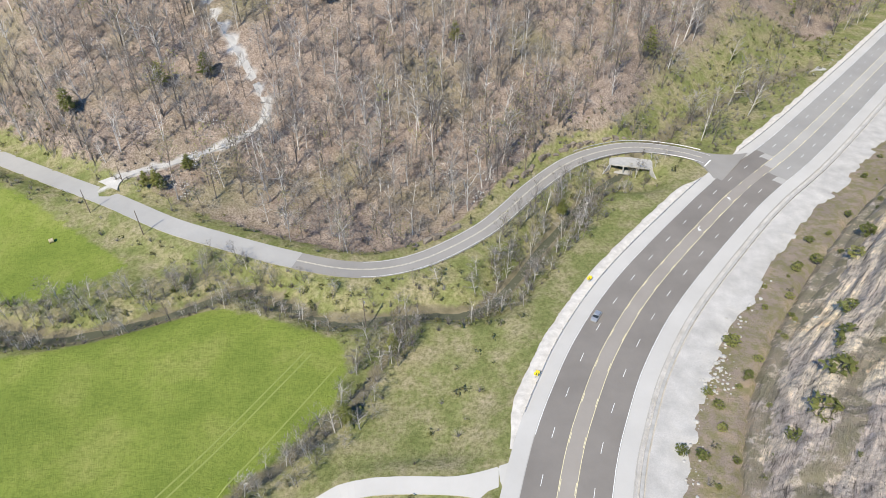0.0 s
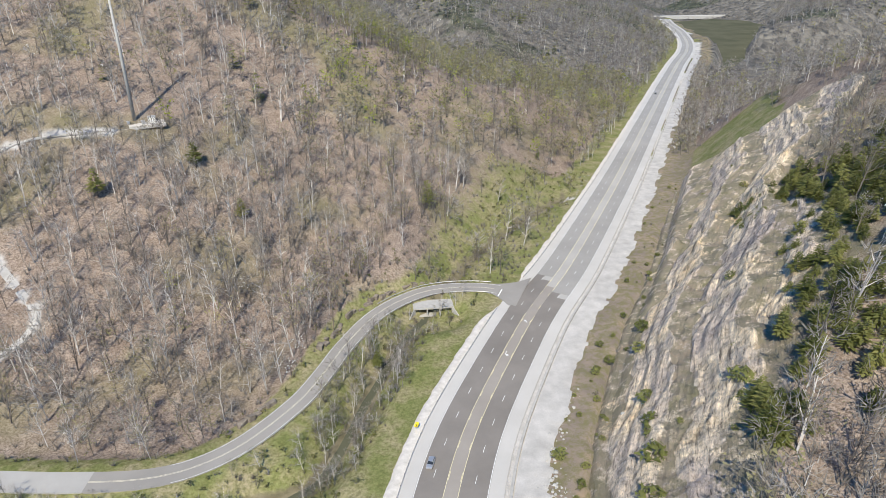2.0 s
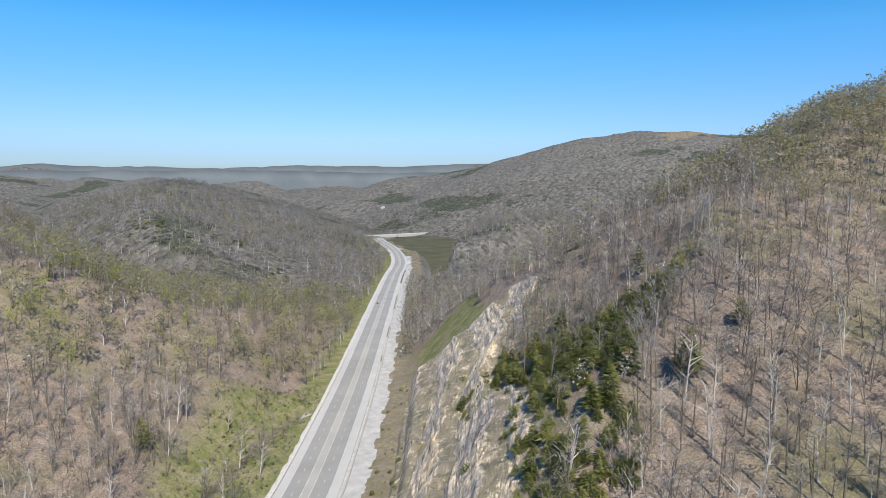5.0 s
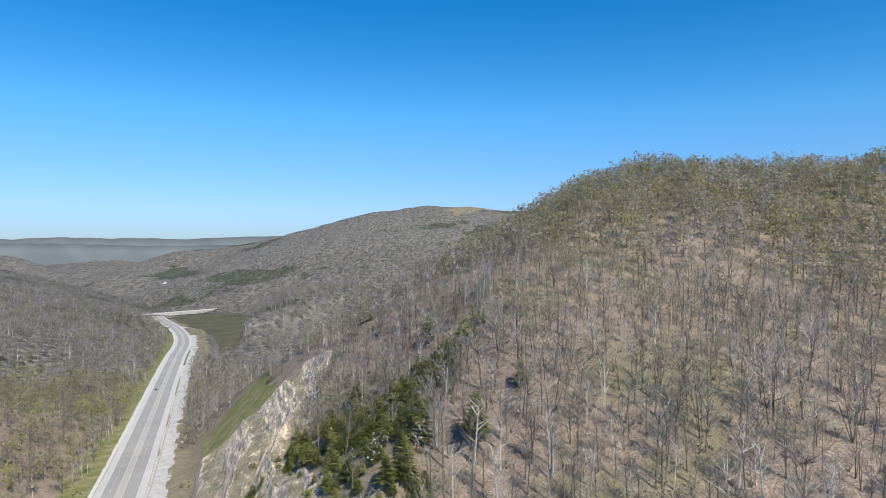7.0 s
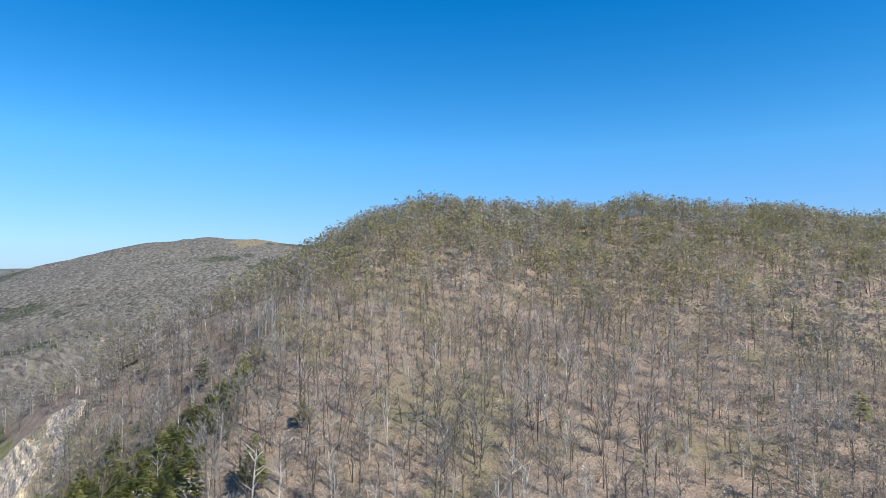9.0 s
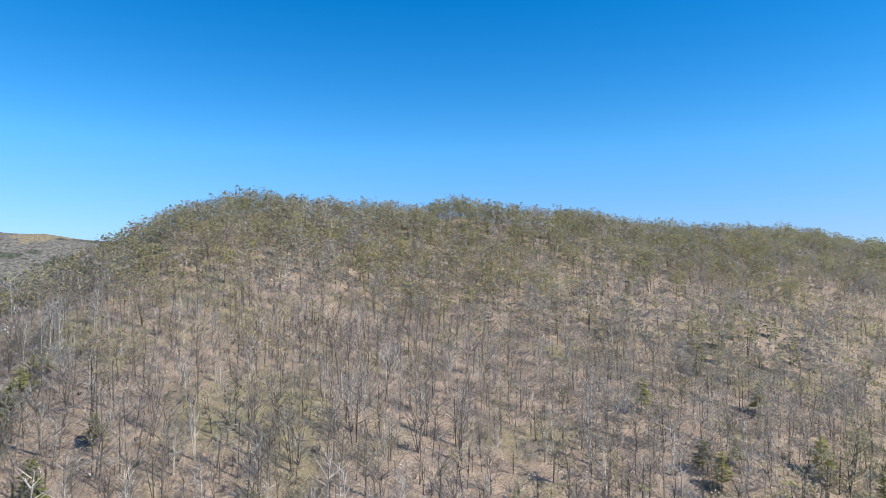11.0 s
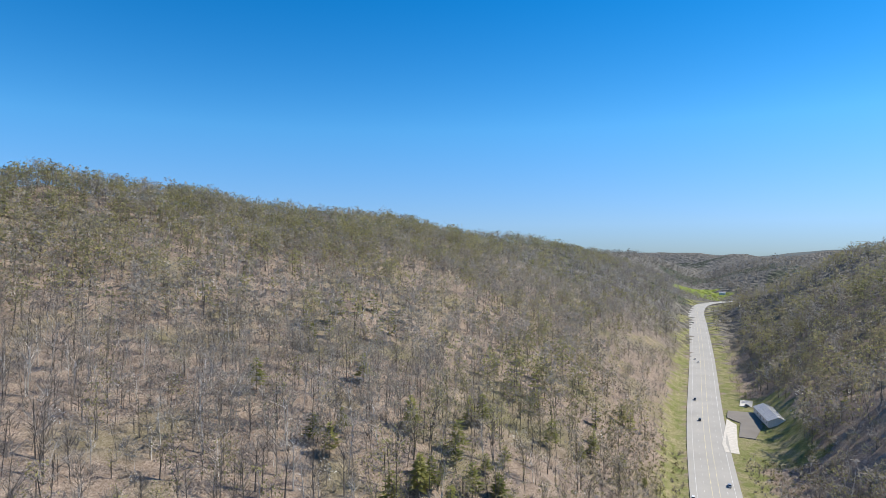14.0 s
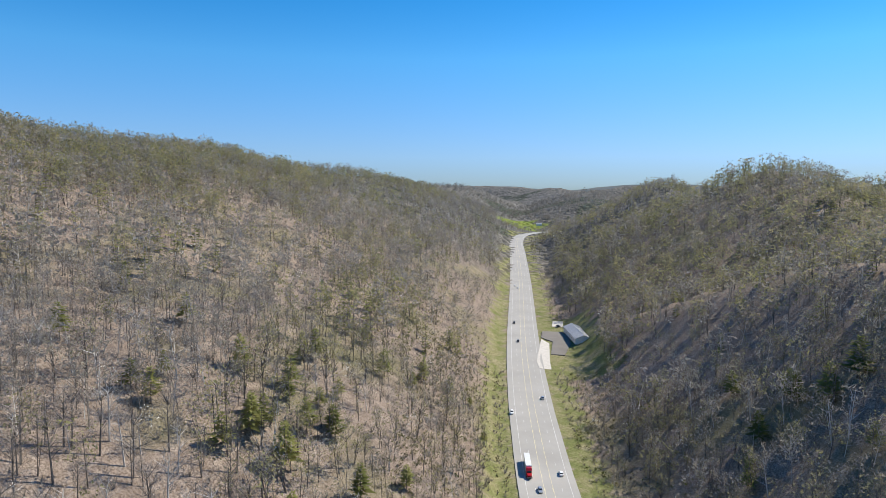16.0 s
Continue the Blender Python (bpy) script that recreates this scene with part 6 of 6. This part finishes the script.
def wheel(parent, x, y, r=0.33, w=0.22):
    tyre = rod(bmesh.new(), (x - w / 2, y, r), (x + w / 2, y, r), r, r, 14)
    t = part("tyre", tyre, M_TYRE, parent)
    sgn = 1 if x > 0 else -1
    part("rim", rod(bmesh.new(), (x + sgn * w * 0.3, y, r), (x + sgn * (w / 2 + 0.01), y, r), r * 0.62, r * 0.55, 10), M_RIM, t)


def car(m, paint, label, suv=False):
    p = empty("car", m, label, "car", "cars on the highway")
    k = 1.12 if suv else 1.0
    body = loft(bmesh.new(), [oblong(-2.25, 0.78, 0.35, 0.72), oblong(-2.05, 0.88, 0.25, 0.92 * k), oblong(-0.9, 0.91, 0.22, 0.98 * k), oblong(0.9, 0.91, 0.22, 0.96 * k), oblong(1.9, 0.86, 0.24, 0.84 * k), oblong(2.25, 0.74, 0.35, 0.68)])
    part("body", body, PAINT[paint], p, smooth=False)
    back = -2.0 if suv else -1.55
    cabin = loft(bmesh.new(), [oblong(back - 0.15, 0.78, 0.9 * k, 0.98 * k, 0.03), oblong(back + 0.35, 0.70, 0.9 * k, 1.42 * k), oblong(0.25, 0.70, 0.9 * k, 1.44 * k), oblong(1.05, 0.78, 0.88 * k, 0.96 * k, 0.03)])
    part("windows", cabin, M_GLASS, p, "dark tinted windows")
    part("roof", box(bmesh.new(), 0, (back + 0.6) / 2, 1.44 * k, 1.3, 0.35 - back, 0.06, 0.02), PAINT[paint], p)
    for x in (-0.78, 0.78):
        for y in (-1.4, 1.4):
            wheel(p, x, y)
        part("headlight", box(bmesh.new(), x * 0.8, 2.2, 0.62, 0.3, 0.08, 0.14, 0.02), M_LAMP, p)
        part("tail_light", box(bmesh.new(), x * 0.85, -2.22, 0.7, 0.26, 0.06, 0.16, 0.02), M_LAMP_RED, p)
    return p


def on_road(x, y, off, back=False):
    """A pose on the highway beside (x, y), heading along it."""
    i = np.argmin(np.hypot(HIGHWAY[:, 0] - x, HIGHWAY[:, 1] - y))
    s = HL[i]
    a = np.array([x, y]) - HIGHWAY[i, :2]
    t, _ = frame_of(HIGHWAY)
    s = s + float(a @ t[i])
    q, n = sample(HIGHWAY, np.array([s, s + 2]))
    fwd = (q[1] - q[0]) * (-1 if back else 1)
    eye = Vector((q[0, 0] + n[0, 0] * off, q[0, 1] + n[0, 1] * off, q[0, 2] + 0.02))
    return Matrix.Translation(eye) @ Vector(fwd).to_track_quat("Y", "Z").to_matrix().to_4x4()


car(on_road(42.1, 121, -7.3), "silver", "silver saloon car driving on the dark lanes")
car(on_road(439.8, 562.3, -5.7), "dark", "small black car far along the highway")
car(on_road(128.6, -235.2, 3.8, True), "silver", "silver saloon car behind the truck")
car(on_road(182.1, -303.0, 11.3, True), "white", "white sport utility car stopped on the shoulder", True)
car(on_road(128.2, -253.9, -6.8), "white", "white saloon car on the outer lane")
car(on_road(176.8, -333.4, -7.2), "silver", "grey saloon car beside the edge line")
car(on_road(279.8, -485.9, 7.0, True), "dark", "dark saloon car on the pale lanes")
car(on_road(247.7, -434.6, 4.0, True), "dark", "dark saloon car near the turn lane")
car(on_road(366.7, -645.3, 7.0, True), "white", "white car far along the highway")
car(on_road(356.6, -632.3, 3.8, True), "white", "white car far along the highway")
car(on_road(518.4, -912.6, 7.0, True), "dark", "dark car near the distant bend")


def lorry(m):
    p = empty("semi_truck", m, "red tractor truck pulling a long white box trailer", "truck")
    part("trailer", box(bmesh.new(), 0, -5.2, 2.55, 2.55, 13.2, 2.8, 0.06), PAINT["white"], p, "white box trailer")
    part("chassis", box(bmesh.new(), 0, -1.5, 0.95, 1.1, 17.5, 0.3), M_BLACK, p)
    part("cab", loft(bmesh.new(), [oblong(1.8, 1.2, 0.6, 3.6), oblong(3.3, 1.22, 0.6, 3.7), oblong(4.1, 1.15, 0.6, 2.6), oblong(4.2, 1.05, 0.6, 1.9)]), PAINT["red"], p, "red sleeper cab")
    part("hood", loft(bmesh.new(), [oblong(4.1, 1.02, 0.6, 1.95), oblong(6.2, 0.85, 0.55, 1.7)]), PAINT["red"], p)
    part("windshield", loft(bmesh.new(), [oblong(3.45, 1.05, 2.2, 3.3, 0.05), oblong(4.25, 1.0, 2.0, 2.5, 0.05)]), M_GLASS, p, "dark windscreen")
    part("bumper", box(bmesh.new(), 0, 6.3, 0.65, 2.2, 0.25, 0.4, 0.04), M_RIM, p)
    for y in (5.3, 2.2, 1.0, -9.4, -10.7):
        for x in (-1.05, 1.05):
            wheel(p, x, y, 0.5, 0.34)
    for x in (-1.2, 1.2):
        part("exhaust_stack", rod(bmesh.new(), (x, 1.65, 1.0), (x, 1.65, 4.1), 0.08, 0.08, 8), M_RIM, p)


lorry(on_road(141, -247, 7.2, True))


# ---- roadside building and its yard ----
M_ROOF = two_tone("grey_metal_roof", (0.33, 0.335, 0.35), (0.46, 0.465, 0.48), 0.8, 0.5, 0.4)
M_SIDING = two_tone("white_siding", (0.66, 0.66, 0.64), (0.8, 0.8, 0.78), 1.2, 0.7)


def hall(x, y, z, turn, length, width, wall, rise):
    p = empty("roadside_building", pose(x, y, z, 0, 0, turn), "long low building with grey metal roof beside its yard", "building")
    t = 0.2
    for sx in (-1, 1):
        part("wall", box(bmesh.new(), sx * (width / 2 - t / 2), 0, wall / 2 - 0.4, t, length, wall + 0.8), M_SIDING, p)
        g = bmesh.new()
        y0 = sx * (length / 2 - t / 2)
        prof = [(-width / 2 + t, -0.8), (width / 2 - t, -0.8), (width / 2 - t, wall), (0, wall + rise * 0.94), (-width / 2 + t, wall)]
        a = [g.verts.new((u, y0 - t / 2, v)) for u, v in prof]
        b = [g.verts.new((u, y0 + t / 2, v)) for u, v in prof]
        g.faces.new(a)
        g.faces.new(b[::-1])
        for i in range(5):
            j = (i + 1) % 5
            g.faces.new((a[i], b[i], b[j], a[j]))
        part("gable_wall", g, M_SIDING, p, "white gable wall")
        r = bmesh.new()
        sl = math.hypot(width / 2 + 0.5, rise)
        box(r, 0, 0, 0, sl, length + 1.0, 0.12)
        for k in range(int(length / 1.2)):
            box(r, 0, -length / 2 + 0.6 + k * 1.2, 0.08, sl, 0.06, 0.06)
        bmesh.ops.transform(r, matrix=Matrix.Translation((sx * (width / 4 + 0.2), 0, wall + rise / 2)) @ Matrix.Rotation(sx * math.atan2(rise, width / 2), 4, "Y"), verts=r.verts)
        part("roof", r, M_ROOF, p, "ribbed grey metal roof slope")
    for k in range(5):
        yy = -length / 2 + length * (k + 0.5) / 5
        w = part("window" if k != 2 else "door", box(bmesh.new(), width / 2 + 0.02, yy, 1.6 if k != 2 else 1.1, 0.06, 1.4, 1.1 if k != 2 else 2.1), M_GLASS, p)
        part("frame", box(bmesh.new(), width / 2 + 0.012, yy, 1.6 if k != 2 else 1.1, 0.06, 1.62, 1.32 if k != 2 else 2.25), M_PAINT_W, w)


bx, by = 214, -471
hall(bx, by, ground_z(bx, by) + 0.2, 36, 44, 13, 3.6, 2.6)


def yard(points, up, mat, label, name="yard"):
    bm = bmesh.new()
    top = [bm.verts.new((x, y, max(ground_z(x, y), -99) + up)) for x, y in points]
    low = [bm.verts.new((v.co.x, v.co.y, v.co.z - 1.8)) for v in top]
    bm.faces.new(top)
    for i in range(len(top)):
        j = (i + 1) % len(top)
        bm.faces.new((top[i], low[i], low[j], top[j]))
    bmesh.ops.triangulate(bm, faces=[f for f in bm.faces if len(f.verts) > 4])
    tagged(part(name, bm, mat), label, "yard", kind="structure")


yard([(246, -474), (231, -485), (216, -468), (203, -424), (212, -420), (226, -452), (238, -456)], 0.6, M_ASPHALT, "dark asphalt parking yard beside the building")
yard([(236, -452), (226, -446), (205, -404), (196, -388), (203, -384), (212, -398)], 0.5, M_GRAVEL, "pale gravel strip between highway and yard", "gravel_strip")
yard([(256, -514), (248, -518), (240, -500), (248, -496)], 0.5, M_GRAVEL, "pale gravel patch beside the yard", "gravel_strip")


def parked(x, y, turn, paint, label):
    car(pose(x, y, ground_z(x, y) + 0.62, 0, 0, turn), paint, label)


parked(243, -498, 60, "dark", "dark car parked by the building")
parked(236, -497, 60, "white", "white van-like car parked by the building")


# ---- far farmhouses ----
def farmhouse(x, y, turn, roof):
    p = empty("farmhouse", pose(x, y, ground_z(x, y), 0, 0, turn), "small distant white farmhouse with pitched roof", "house", "distant farmhouses")
    part("walls", box(bmesh.new(), 0, 0, 1.5, 14, 9, 5, 0.05), M_SIDING, p)
    for s in (-1, 1):
        r = box(bmesh.new(), 0, 0, 0, 15, 5.6, 0.3)
        bmesh.ops.transform(r, matrix=Matrix.Translation((0, s * 2.3, 5.2)) @ Matrix.Rotation(s * -0.6, 4, "X"), verts=r.verts)
        part("roof", r, roof, p)
    part("chimney", box(bmesh.new(), 3, 0.6, 6.6, 0.8, 0.8, 2.4), M_CONCRETE, p)
    for k in (-4, 0, 4):
        part("window", box(bmesh.new(), k, -4.52, 2.2, 1.2, 0.08, 1.4), M_GLASS, p)


for x, y, turn in ((860, 2680, 20), (1010, 2760, 70), (1180, 2600, 35), (540, 2900, 15), (620, 2860, 40), (1500, 1900, 10), (760, -1480, 30)):
    farmhouse(x, y, turn, M_ROOF)

# ridges at the edge of sight, too far to shift; blue is painted haze
M_BACKDROP = two_tone("haze_tinted_ridge", (0.115, 0.135, 0.15), (0.155, 0.175, 0.185), 0.004, 1.0, 0.0)


def far_ridge(reach, low, tall, seed):
    a = np.radians(np.arange(-96, 132, 0.25))
    x, y = np.cos(a) * reach, np.sin(a) * reach
    top = tall + 30 * value_noise(a * 1000, a * 0, 120, seed) + 16 * value_noise(a * 1000, a * 0, 45, seed + 1) + 5 * value_noise(a * 1000, a * 0, 14, seed + 2)
    rows = [np.column_stack([x * k, y * k, z]) for k, z in ((0.985, np.full(len(a), low)), (0.992, low + 0.6 * (top - low)), (1.0, top), (1.01, low + 0.3 * (top - low)), (1.012, np.full(len(a), low)))]
    f, c = grid_faces(len(a), 5)
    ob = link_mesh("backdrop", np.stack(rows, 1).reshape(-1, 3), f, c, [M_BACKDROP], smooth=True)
    tagged(ob, "horizon ridges with distance haze painted in as blue-grey", "ridge", kind="structure")


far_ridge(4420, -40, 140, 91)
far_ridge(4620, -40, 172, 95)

# dam road across the lake's far end
dam = box(bmesh.new(), 0, 0, 0, 330, 12, 10, 1.0)
dam_ob = part("dam", dam, M_CONCRETE)
dam_ob.matrix_world = pose(1225, 1440, LAKE_Z + 0.5, 0, 0, -12)
tagged(dam_ob, "low pale causeway across the end of the lake", "causeway", kind="structure")
